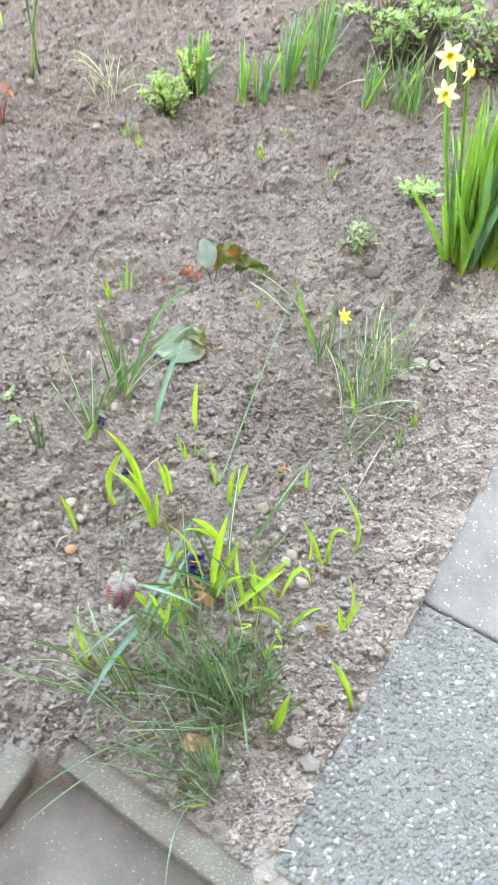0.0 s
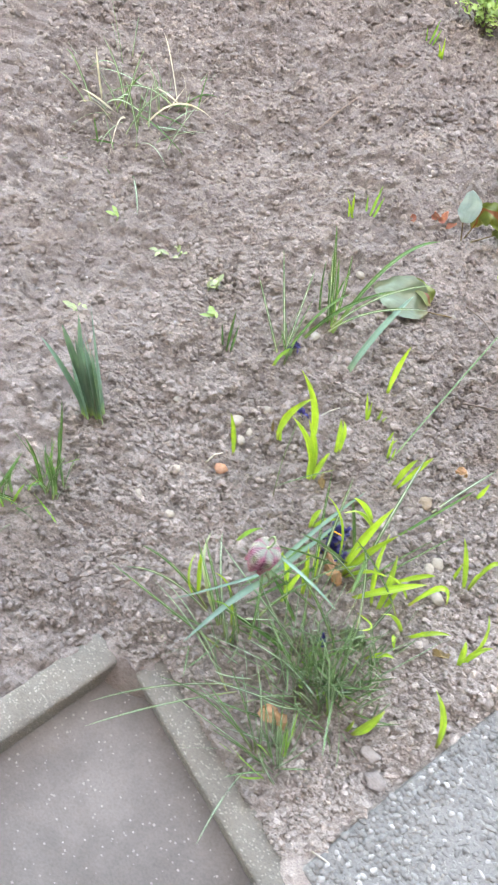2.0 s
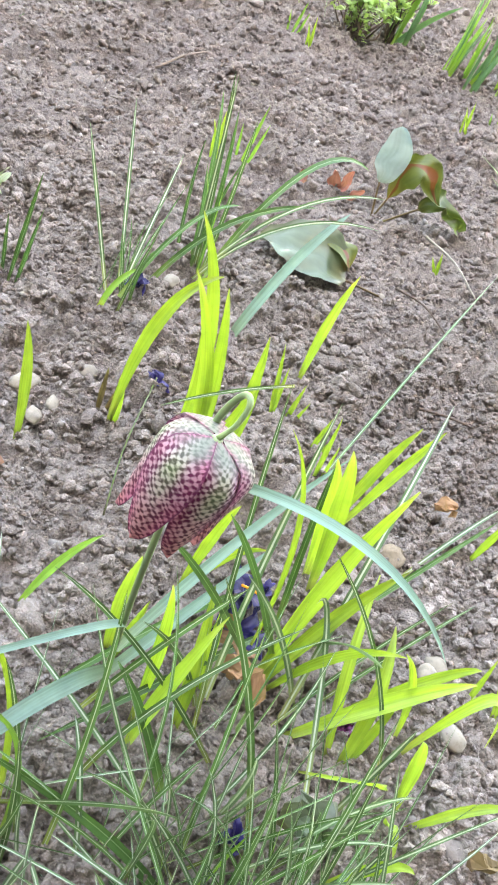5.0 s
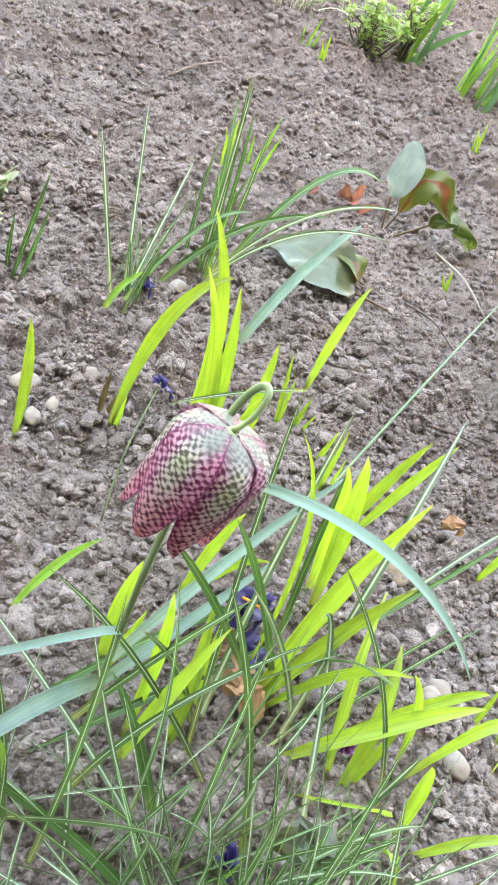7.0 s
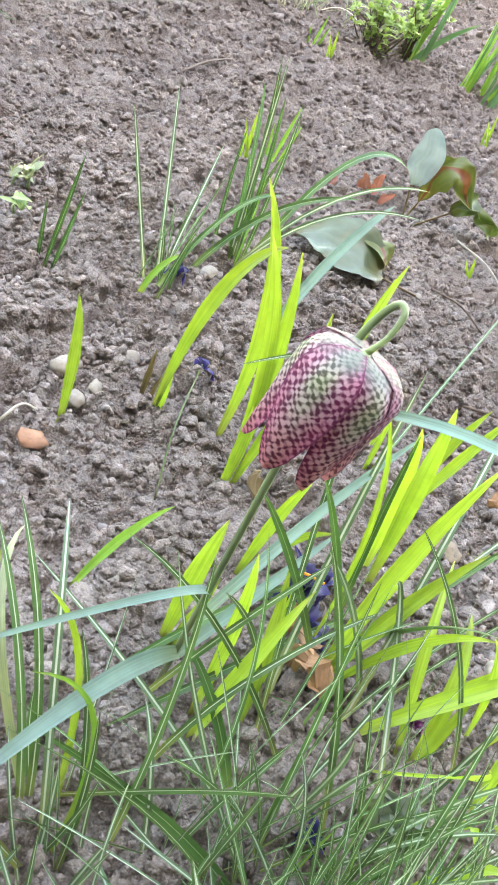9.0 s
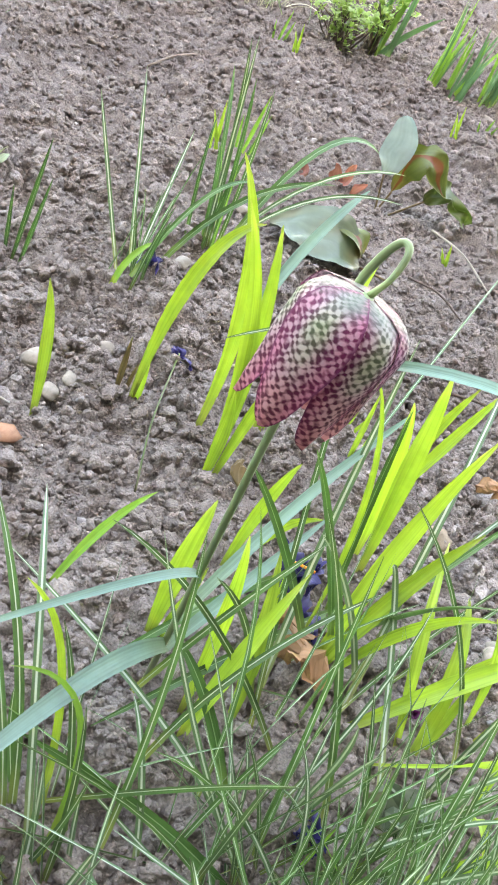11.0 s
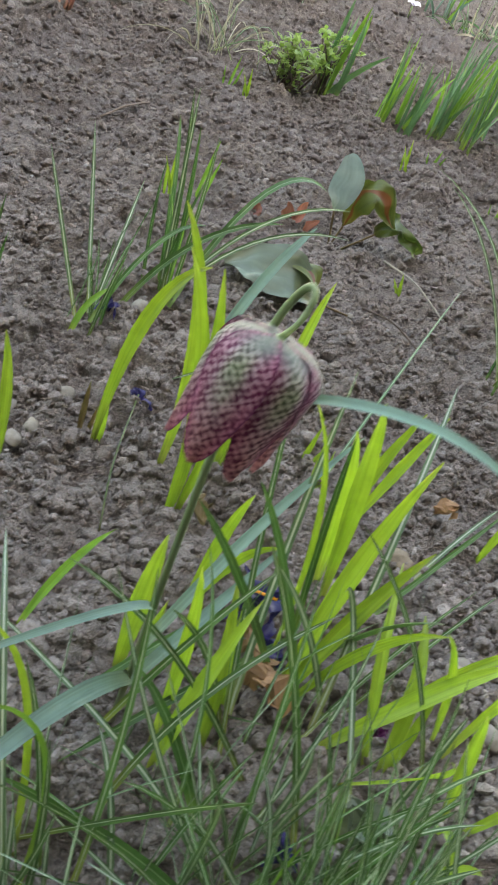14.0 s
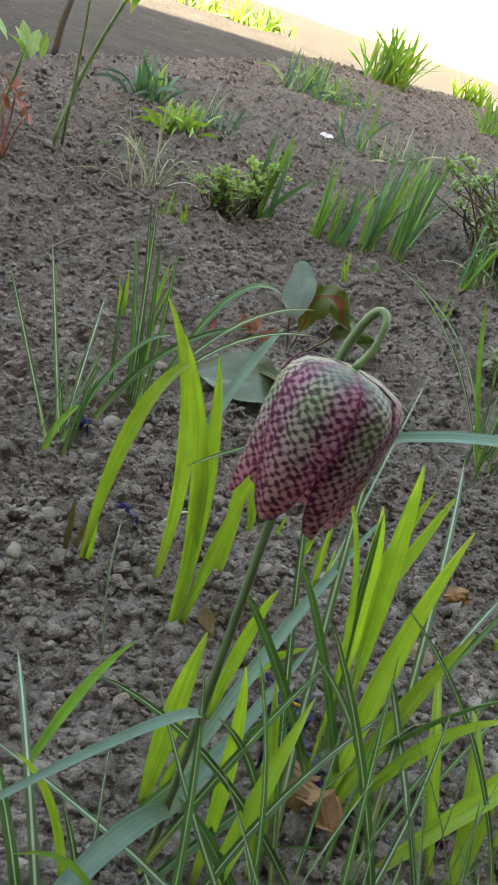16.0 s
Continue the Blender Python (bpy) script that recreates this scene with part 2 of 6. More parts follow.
CROCUS = leafy("crocus_leaf", (0.06, 0.14, 0.042), (0.26, 0.3, 0.08), (0.06, 0.11, 0.04), (0.36, 0.43, 0.36), 0.08, 0.28, veins=5.0)
CROCUS_PALE = leafy("pale_crocus_leaf", (0.085, 0.16, 0.08), (0.32, 0.36, 0.15), (0.15, 0.22, 0.13), (0.36, 0.43, 0.36), 0.17, 0.3, veins=5.0)
STRAP = leafy("dark_strap_leaf", (0.05, 0.13, 0.035), (0.18, 0.28, 0.08), (0.07, 0.16, 0.04), (0.16, 0.27, 0.14), 0.05, 0.3, veins=8.0)
GLAUCOUS = leafy("glaucous_leaf", (0.115, 0.205, 0.16), (0.12, 0.18, 0.1), (0.14, 0.235, 0.185), through_light=0.25, rough=0.55, glow=(0.9, 1.0, 0.7), veins=6.0)
DAFFODIL_LEAF = leafy("daffodil_leaf", (0.17, 0.35, 0.06), (0.42, 0.5, 0.1), (0.2, 0.34, 0.09), through_light=0.35, veins=7.0)
DARK_LEAF = leafy("dark_bluegreen_leaf", (0.08, 0.15, 0.11), (0.3, 0.42, 0.1), (0.09, 0.16, 0.12), through_light=0.25, veins=7.0)
BLUE_LEAF = leafy("bluegreen_leaf", (0.11, 0.24, 0.12), (0.38, 0.48, 0.12), (0.17, 0.3, 0.17), through_light=0.3, veins=7.0)
SHRUB_LEAF = leafy("shrub_leaf", (0.2, 0.32, 0.1), (0.19, 0.28, 0.1), (0.27, 0.42, 0.13), through_light=0.4, veins=3.0)
TULIP_GREY = leafy("tulip_leaf_grey", (0.215, 0.28, 0.265), (0.19, 0.23, 0.18), (0.26, 0.33, 0.31), through_light=0.25, rough=0.55, veins=6.0, glow=(0.85, 1.0, 0.95), streaks=0.15)
FLAT_LEAF = leafy("flat_leaf", (0.08, 0.11, 0.066), (0.1, 0.09, 0.035), (0.11, 0.13, 0.085), through_light=0.15, rough=0.35, veins=6.0)
FEATHER = leafy("feathery_leaf", (0.26, 0.4, 0.12), (0.22, 0.3, 0.11), (0.32, 0.47, 0.14), through_light=0.5, veins=3.0)
PALE_LEAF = leafy("pale_seedling_leaf", (0.22, 0.27, 0.14), (0.22, 0.25, 0.14), (0.27, 0.32, 0.18), through_light=0.35, veins=3.0)
TULIP_BROWN = leafy("tulip_leaf_brown", (0.075, 0.1, 0.022), (0.13, 0.11, 0.03), (0.1, 0.13, 0.04), (0.13, 0.045, 0.018), 0.13, through_light=0.3, veins=6.0)
OLIVE = leafy("dark_olive_leaf", (0.05, 0.085, 0.015), (0.06, 0.06, 0.02), (0.09, 0.14, 0.03), through_light=0.3, rough=0.35, veins=6.0)
RED_SHOOT = leafy("red_shoot", (0.3, 0.12, 0.1), (0.42, 0.24, 0.16), (0.4, 0.16, 0.13), through_light=0.3, veins=4.0)
SHEATH = leafy("brown_sheath", (0.14, 0.1, 0.045), (0.1, 0.06, 0.03), (0.2, 0.2, 0.08), through_light=0.2, rough=0.6, veins=4.0)
STRAW = leafy("dry_straw", (0.41, 0.39, 0.33), (0.34, 0.31, 0.24), (0.48, 0.46, 0.41), through_light=0.25, rough=0.7, veins=4.0)
DEAD_LEAF = leafy("dead_leaf", (0.27, 0.155, 0.085), (0.18, 0.1, 0.055), (0.34, 0.21, 0.12), through_light=0.25, rough=0.75, veins=8.0)
VIOLET = leafy("violet_petal", (0.022, 0.018, 0.1), (0.03, 0.025, 0.07), (0.055, 0.042, 0.22), through_light=0.35, glow=(1, 1, 1), veins=6.0)
MAGENTA = leafy("magenta_petal", (0.12, 0.01, 0.08), (0.08, 0.01, 0.06), (0.2, 0.02, 0.14), through_light=0.3, glow=(1, 1, 1), veins=6.0)
ORANGE = leafy("orange_stigma", (0.85, 0.32, 0.02), (0.85, 0.4, 0.03), (0.9, 0.35, 0.02), through_light=0.2, glow=(1, 1, 1))
YELLOW = leafy("yellow_petal", (0.88, 0.84, 0.42), (0.84, 0.76, 0.3), (0.9, 0.87, 0.55), through_light=0.35, glow=(1, 1, 0.6), veins=5.0)
TRUMPET = leafy("yellow_trumpet", (0.86, 0.68, 0.1), (0.8, 0.62, 0.1), (0.9, 0.72, 0.12), through_light=0.3, glow=(1, 1, 0.6), veins=12.0)
WHITE_PETAL = leafy("white_petal", (0.75, 0.72, 0.8), (0.7, 0.68, 0.72), (0.8, 0.78, 0.85), through_light=0.3, glow=(1, 1, 1))
STEM = leafy("flower_stem", (0.19, 0.275, 0.125), (0.2, 0.24, 0.12), (0.28, 0.42, 0.16), through_light=0.15, veins=3.0)
TWIG = grainy("twig_bark", (0.09, 0.07, 0.055), (0.13, 0.1, 0.08), (0.18, 0.14, 0.11), "object", 500.0, 0.9, 0.4, 0.001)


def tepal_material():
    """Chequered bell petals: pale spots on maroon, greenish at the shoulder, purple along the rims."""
    m, nt, n, bsdf = nodes_of("chequered_tepal")

    def pair(layer):
        uvn, s = n.new("ShaderNodeUVMap"), n.new("ShaderNodeSeparateXYZ")
        uvn.uv_map = layer
        nt.links.new(uvn.outputs[0], s.inputs[0])
        return uvn.outputs[0], s.outputs[0], s.outputs[1]

    grid_vec, gx, gy = pair("grid")
    _, u, v = pair("span")
    def wander(scale, seed_shift, detail=2.0):
        off, nz = n.new("ShaderNodeVectorMath"), n.new("ShaderNodeTexNoise")
        off.inputs[1].default_value = (seed_shift, seed_shift * 0.7, 0.0)
        nt.links.new(grid_vec, off.inputs[0])
        nt.links.new(off.outputs[0], nz.inputs["Vector"])
        nz.inputs["Scale"].default_value, nz.inputs["Detail"].default_value = scale, detail
        return calc(nt, "SUBTRACT", nz.outputs["Fac"], 0.5)

    wx = calc(nt, "ADD", calc(nt, "ADD", gx, calc(nt, "MULTIPLY", wander(0.36, 3.0), 2.8)), calc(nt, "MULTIPLY", v, 0.6))
    wy = calc(nt, "ADD", gy, calc(nt, "MULTIPLY", wander(0.36, 17.0), 2.4))
    s = calc(nt, "MULTIPLY", calc(nt, "SINE", calc(nt, "MULTIPLY", wx, 3.1416)), calc(nt, "SINE", calc(nt, "MULTIPLY", wy, 3.1416)))
    s = calc(nt, "ADD", s, calc(nt, "MULTIPLY", wander(0.9, 31.0, 3.0), 2.4))
    s = calc(nt, "ADD", s, calc(nt, "MULTIPLY", wander(0.22, 43.0, 2.0), 1.8))
    check = ramp(nt, calc(nt, "MULTIPLY_ADD", s, 0.5, 0.5), [(0.22, 0.0), (0.48, 0.42), (0.76, 1.0)])
    side = calc(nt, "ABSOLUTE", u)
    blotch = noisy(nt, 150.0, 3.0, 0.6)
    patchy = calc(nt, "ADD", v, calc(nt, "MULTIPLY", calc(nt, "SUBTRACT", blotch, 0.5), 0.5))
    pale = mixed(nt, ramp(nt, side, [(0.15, 0.0), (0.7, 0.8)]), (0.36, 0.305, 0.305), (0.35, 0.19, 0.235))
    dark = mixed(nt, ramp(nt, side, [(0.1, 0.0), (0.6, 1.0)]), (0.045, 0.02, 0.028), (0.085, 0.01, 0.04))
    low = ramp(nt, patchy, [(0.4, 0.0), (0.95, 0.95)])
    pale = mixed(nt, low, pale, (0.34, 0.135, 0.14))
    dark = mixed(nt, low, dark, (0.07, 0.008, 0.018))
    green = calc(nt, "MULTIPLY", ramp(nt, side, [(0.15, 0.75), (0.45, 0.0)]), ramp(nt, patchy, [(0.12, 0.3), (0.3, 1.0), (0.58, 0.0)]))
    pale = mixed(nt, green, pale, (0.27, 0.34, 0.19))
    dark = mixed(nt, green, dark, (0.06, 0.1, 0.04))
    col = mixed(nt, check, dark, pale)
    crown = ramp(nt, calc(nt, "ADD", v, calc(nt, "MULTIPLY", calc(nt, "SUBTRACT", blotch, 0.5), 0.2)), [(0.06, 0.8), (0.19, 0.0)])
    col = mixed(nt, crown, col, (0.1, 0.128, 0.1))
    wash = calc(nt, "MULTIPLY", ramp(nt, side, [(0.5, 0.0), (0.88, 0.6)]), ramp(nt, blotch, [(0.35, 0.1), (0.6, 1.0)]))
    col = mixed(nt, wash, col, mixed(nt, check, (0.11, 0.01, 0.04), (0.38, 0.1, 0.19)))
    col = mixed(nt, ramp(nt, side, [(0.9, 0.0), (0.97, 0.85)]), col, (0.1, 0.018, 0.055))
    nt.links.new(col, bsdf.inputs["Base Color"])
    bsdf.inputs["Roughness"].default_value = 0.5
    bsdf.inputs["Specular IOR Level"].default_value = 0.2
    bumped(nt, bsdf, check, 0.2, 0.0003)
    tr, mix = n.new("ShaderNodeBsdfTranslucent"), n.new("ShaderNodeMixShader")
    nt.links.new(col, tr.inputs["Color"])
    mix.inputs[0].default_value = 0.25
    nt.links.new(bsdf.outputs[0], mix.inputs[1])
    nt.links.new(tr.outputs[0], mix.inputs[2])
    nt.links.new(mix.outputs[0], n["Material Output"].inputs["Surface"])
    return m


TEPAL = tepal_material()

# ---- building helpers (plan units in, metres out) ----
BASES = {}


def mesh_of(name, verts, faces, mat, uvs=None, smooth=True, origin=(0, 0, 0), extra=None):
    me = bpy.data.meshes.new(name)
    vs = (np.asarray(verts, float) - np.asarray(origin, float)) * U
    me.from_pydata(vs.tolist(), [], faces)
    for layer, data in (("UVMap", uvs), *((extra or {}).items())):
        if data is not None:
            flat = np.asarray(data, float)[[i for f in faces for i in f]]
            me.uv_layers.new(name=layer).data.foreach_set("uv", flat.ravel())
    me.polygons.foreach_set("use_smooth", [smooth] * len(faces))
    me.materials.append(mat)
    me.update()
    return me


def thing(name, base, label, category, group="", kind=""):
    ob = new(name)
    ob.location = at(*base)
    ob.empty_display_size = 0.02
    BASES[ob.name] = base
    return tagged(ob, label, category, group, kind)


def part(name, shape, mat, parent, label="", smooth=True, kind="", extra=None):
    base = BASES[parent.name]
    verts, faces, uvs = shape
    ob = new(name, mesh_of(name, verts, faces, mat, uvs, smooth, base, extra))
    ob.parent = parent
    BASES[ob.name] = base
    return tagged(ob, label, kind=kind)


def single(name, shape, mat, base, label, category, group="", kind="", smooth=True):
    verts, faces, uvs = shape
    ob = new(name, mesh_of(name, verts, faces, mat, uvs, smooth, base))
    ob.location = at(*base)
    BASES[ob.name] = base
    return tagged(ob, label, category, group, kind)


def merged(shapes):
    V, F, T, k = [], [], [], 0
    for v, f, t in shapes:
        V.append(np.asarray(v, float))
        F += [tuple(i + k for i in q) for q in f]
        T.append(np.asarray(t, float) if t is not None else np.zeros((len(v), 2)))
        k += len(v)
    return np.concatenate(V), F, np.concatenate(T)


def bezier(p0, mid, p2, n):
    p0, p2 = np.asarray(p0, float), np.asarray(p2, float)
    mid = (p0 + p2) / 2 if mid is None else np.asarray(mid, float)
    c = 2 * mid - 0.5 * (p0 + p2)
    t = np.linspace(0, 1, n)[:, None]
    return (1 - t) ** 2 * p0 + 2 * t * (1 - t) * c + t * t * p2


def unit(v):
    return v / (np.linalg.norm(v) + 1e-12)


def ribbon(path, width, face=(0, -0.8, 0.6), fold=0.22, foot=0.65, sharp=2.6, twist=0.0, wave=0.0, belly=None, cols=5, blunt=0.7, crumple=0.0, crumple_size=0.02, swell=0.25):
    """A leaf blade along a path: folded across, tapered to its tip."""
    n = len(path)
    tang = np.gradient(path, axis=0)
    V, F, T = [], [], []
    for i, p in enumerate(path):
        v = i / (n - 1)
        t = unit(tang[i])
        fa = np.asarray(face, float)
        s = np.cross(t, fa)
        if np.linalg.norm(s) < 1e-3:
            s = np.cross(t, (1, 0.1, 0))
        s = unit(s)
        nn = np.cross(s, t)
        a = twist * v
        s, nn = s * math.cos(a) + nn * math.sin(a), nn * math.cos(a) - s * math.sin(a)
        if belly is None:
            w = (foot + (1 - foot) * min(1, v / swell)) * max(0.02, 1 - v**sharp) ** 0.75
        else:
            w = max(0.03, math.sin(math.pi * min(1, v) ** belly)) ** blunt if 0 < v < 1 else 0.05
        for k in range(cols):
            u = k / (cols - 1)
            off = (u - 0.5) * width * w
            lift = fold * abs(off) + wave * width * math.sin(v * 9 + u * 5) * (abs(u - 0.5) * 2)
            q = p + s * off + nn * lift
            if crumple:
                q = q + crumple * np.array(noise.noise_vector(Vector(q / crumple_size))) * min(1.0, v * 4 + 0.2)
            V.append(q)
            T.append((u, v))
    for i in range(n - 1):
        for k in range(cols - 1):
            a = i * cols + k
            F.append((a, a + 1, a + cols + 1, a + cols))
    return np.array(V), F, np.array(T)


def blade(p0, mid, p2, width, n=11, **kw):
    return ribbon(bezier(p0, mid, p2, n), width, **kw)


def tube(path, radii, sides=8, closed=True):
    path = np.asarray(path, float)
    n = len(path)
    tang = np.gradient(path, axis=0)
    ref = np.array((0.31, 0.95, 0.05))
    V, F, T = [], [], []
    for i, p in enumerate(path):
        t = unit(tang[i])
        s = unit(np.cross(t, ref))
        b = np.cross(t, s)
        r = radii if np.isscalar(radii) else radii[i]
        for k in range(sides):
            a = 2 * math.pi * k / sides
            V.append(p + r * (s * math.cos(a) + b * math.sin(a)))
            T.append((k / sides, i / (n - 1)))
    for i in range(n - 1):
        for k in range(sides):
            a, b2 = i * sides + k, i * sides + (k + 1) % sides
            F.append((a, b2, b2 + sides, a + sides))
    if closed:
        F.append(tuple(range(sides))[::-1])
        F.append(tuple(range((n - 1) * sides, n * sides)))
    return np.array(V), F, np.array(T)


def smooth_path(points, n):
    """A smooth line through the points (Catmull-Rom)."""
    P = np.asarray(points, float)
    P = np.vstack([2 * P[0] - P[1], P, 2 * P[-1] - P[-2]])
    out = []
    for t in np.linspace(0, len(P) - 3 - 1e-6, n):
        i = int(t)
        f = t - i
        a, b, c, d = P[i : i + 4]
        out.append(0.5 * (2 * b + (c - a) * f + (2 * a - 5 * b + 4 * c - d) * f * f + (3 * b - a - 3 * c + d) * f**3))
    return np.array(out)


def ball(sub):
    bm = bmesh.new()
    bmesh.ops.create_icosphere(bm, subdivisions=sub, radius=1.0)
    v = np.array([tuple(q.co) for q in bm.verts])
    f = [tuple(q.index for q in p.verts) for p in bm.faces]
    bm.free()
    return v, f


ICO = {k: ball(k) for k in (1, 2, 3)}
ICO[0] = (np.array([(1, 0, 0), (-1, 0, 0), (0, 1, 0), (0, -1, 0), (0, 0, 1), (0, 0, -1)], float), [(0, 2, 4), (2, 1, 4), (1, 3, 4), (3, 0, 4), (2, 0, 5), (1, 2, 5), (3, 1, 5), (0, 3, 5)])


def lump(rng, sub, rough=0.22, freq=1.6, chips=0):
    """An uneven ball; chips: how many flat faces are broken off it."""
    v, f = ICO[sub]
    off = rng.uniform(-50, 50, 3)
    r = np.array([1 + rough * noise.noise(Vector(p * freq + off)) * 1.6 + rough * 0.8 * noise.noise(Vector(p * freq * 2.3 + off)) for p in v])
    v = v * r[:, None]
    for _ in range(chips):
        d = unit(rng.normal(size=3))
        h = v @ d
        v = v - np.maximum(0, h - rng.uniform(0.45, 0.75))[:, None] * d * 0.92
    return v, f


def smoothstep(a, b, x):
    t = np.clip((np.asarray(x, float) - a) / (b - a), 0, 1)
    return t * t * (3 - 2 * t)

# ---- ground ----
RNG = np.random.default_rng(7)
SLAB_CORNER, SLAB_ALONG, SLAB_OUT = np.array((-0.003, 0.272)), np.array((0.502, 0.865)), np.array((0.865, -0.502))
KERB_A, KERB_A_ALONG, KERB_A_OUT = np.array((-0.236, 0.373)), np.array((0.835, -0.55)), np.array((0.55, 0.835))
KERB_B, KERB_B_ALONG, KERB_B_OUT = np.array((-0.256, 0.377)), np.array((-0.48, -0.877)), np.array((-0.877, 0.48))
PATH_EDGE_A, PATH_EDGE_B = np.array((-0.75, 2.06)), np.array((0.03, 4.08))


def lattice(x, y, size, seed):
    """Smooth random heights, about -1 to 1, on a lattice of that size."""
    table = np.random.default_rng(seed).uniform(-1, 1, (256, 256))
    gx, gy = np.asarray(x, float) / size, np.asarray(y, float) / size
    ix, iy = np.floor(gx).astype(int), np.floor(gy).astype(int)
    fx, fy = gx - ix, gy - iy
    fx, fy = fx * fx * (3 - 2 * fx), fy * fy * (3 - 2 * fy)
    g = lambda a, b: table[(ix + a) % 256, (iy + b) % 256]
    return (g(0, 0) * (1 - fx) + g(1, 0) * fx) * (1 - fy) + (g(0, 1) * (1 - fx) + g(1, 1) * fx) * fy


def rise(y):
    return 0.06 * np.clip(np.asarray(y, float) - 1.7, 0, 2.5)


def soil_base(x, y):
    x, y = np.asarray(x, float), np.asarray(y, float)
    z = -0.016 * smoothstep(-0.24, -0.36, x) * smoothstep(1.7, 1.3, y) - 0.01 * smoothstep(-0.08, 0.06, x) * smoothstep(1.0, 0.7, y) - 0.014 * smoothstep(0.5, 0.36, y)
    return z + rise(y)


def soil_z(x, y):
    """The height of the bed's surface."""
    return soil_base(x, y) + 0.006 * lattice(x, y, 0.11, 1) + 0.005 * lattice(x, y, 0.035, 2) + 0.003 * lattice(x, y, 0.014, 3)


def along_out(x, y, origin, along, out):
    dx, dy = np.asarray(x, float) - origin[0], np.asarray(y, float) - origin[1]
    return dx * along[0] + dy * along[1], dx * out[0] + dy * out[1]


def in_bed(x, y, gap=0.0):
    """Whether a place is soil and not paving, kerb or path."""
    _, d = along_out(x, y, SLAB_CORNER, SLAB_ALONG, SLAB_OUT)
    _, a = along_out(x, y, KERB_A, KERB_A_ALONG, KERB_A_OUT)
    sb, b = along_out(x, y, KERB_B, KERB_B_ALONG, KERB_B_OUT)
    paving = (a < 0.036 + gap) & (b < 0.037 + gap) & ~((a > -0.004) & (sb < -0.006) & (sb > -0.05) & (b > -0.02))
    e = PATH_EDGE_B - PATH_EDGE_A
    left = e[0] * (np.asarray(y) - PATH_EDGE_A[1]) - e[1] * (np.asarray(x) - PATH_EDGE_A[0])
    far = np.asarray(y) - (3.97 + 0.45 * np.asarray(x))
    return (d < -gap) & ~paving & (left < -gap) & (far < -gap)


def bulk(name, V, F, mat, smooth=True):
    """A mesh from large arrays of corners and triangles."""
    me = bpy.data.meshes.new(name)
    me.vertices.add(len(V))
    me.vertices.foreach_set("co", np.ascontiguousarray(V * U, dtype=np.float32).ravel())
    me.loops.add(len(F) * 3)
    me.loops.foreach_set("vertex_index", np.ascontiguousarray(F, dtype=np.int32).ravel())
    me.polygons.add(len(F))
    me.polygons.foreach_set("loop_start", np.arange(0, len(F) * 3, 3, dtype=np.int32))
    me.polygons.foreach_set("use_smooth", np.full(len(F), smooth, dtype=bool))
    me.materials.append(mat)
    me.update(calc_edges=True)
    me.validate()
    return me


def turns(rng, n, flat=False):
    """Random turns as n matrices; flat: about the upright axis, with a little tilt."""
    q = rng.normal(size=(n, 4))
    if flat:
        a = rng.uniform(0, math.pi, n)
        q = np.stack([np.cos(a), 0.12 * rng.normal(size=n), 0.12 * rng.normal(size=n), np.sin(a)], 1)
    w, x, y, z = (q / np.linalg.norm(q, axis=1)[:, None]).T
    return np.stack([1 - 2 * (y * y + z * z), 2 * (x * y - z * w), 2 * (x * z + y * w), 2 * (x * y + z * w), 1 - 2 * (x * x + z * z), 2 * (y * z - x * w), 2 * (x * z - y * w), 2 * (y * z + x * w), 1 - 2 * (x * x + y * y)], 1).reshape(n, 3, 3)


def scattered(rng, xy, radius, sub, sink=0.25, squash=(0.55, 1.0), rough=0.24, flat=False, height=soil_z, kinds=24, chips=0):
    """Lumps of the given radii lying at the given places: corners and triangles."""
    VV, FF, k = [], [], 0
    z = height(xy[:, 0], xy[:, 1]) + radius * sink
    pick = rng.integers(0, kinds, len(xy))
    for kind in range(kinds):
        v, f = lump(rng, sub, rough, 1.6, chips)
        f = np.asarray(f)
        who = np.nonzero(pick == kind)[0]
        n = len(who)
        s = radius[who, None] * np.stack([rng.uniform(0.8, 1.25, n), rng.uniform(0.7, 1.0, n), rng.uniform(*squash, n)], 1)
        w = np.einsum("nij,nmj->nmi", turns(rng, n, flat), v[None] * s[:, None])
        w += np.stack([xy[who, 0], xy[who, 1], z[who]], 1)[:, None]
        VV.append(w.reshape(-1, 3))
        FF.append((f[None] + (k + np.arange(n) * len(v))[:, None, None]).reshape(-1, 3))
        k += n * len(v)
    return np.concatenate(VV), np.concatenate(FF)


# one sheet of concrete yard that reaches the horizon
xs = np.concatenate([[-400, -60, -12], np.linspace(-5, 6, 45), [12, 60, 400]])
ys = np.concatenate([[-400, -60, -12], np.linspace(-4, 8, 61), [14, 60, 400]])
gv = [(x, y, float(rise(y)) - 0.012 - 0.075 * float(smoothstep(2.0, 1.6, y)) + 0.004 * float(lattice(x, y, 0.5, 5)) * (abs(y) < 10)) for y in ys for x in xs]
gf = [(j * len(xs) + i, j * len(xs) + i + 1, (j + 1) * len(xs) + i + 1, (j + 1) * len(xs) + i) for j in range(len(ys) - 1) for i in range(len(xs) - 1)]
single("ground", (gv, gf, None), YARD, (0, 0, 0), "weathered light concrete yard round the flower bed", "ground", kind="structure")

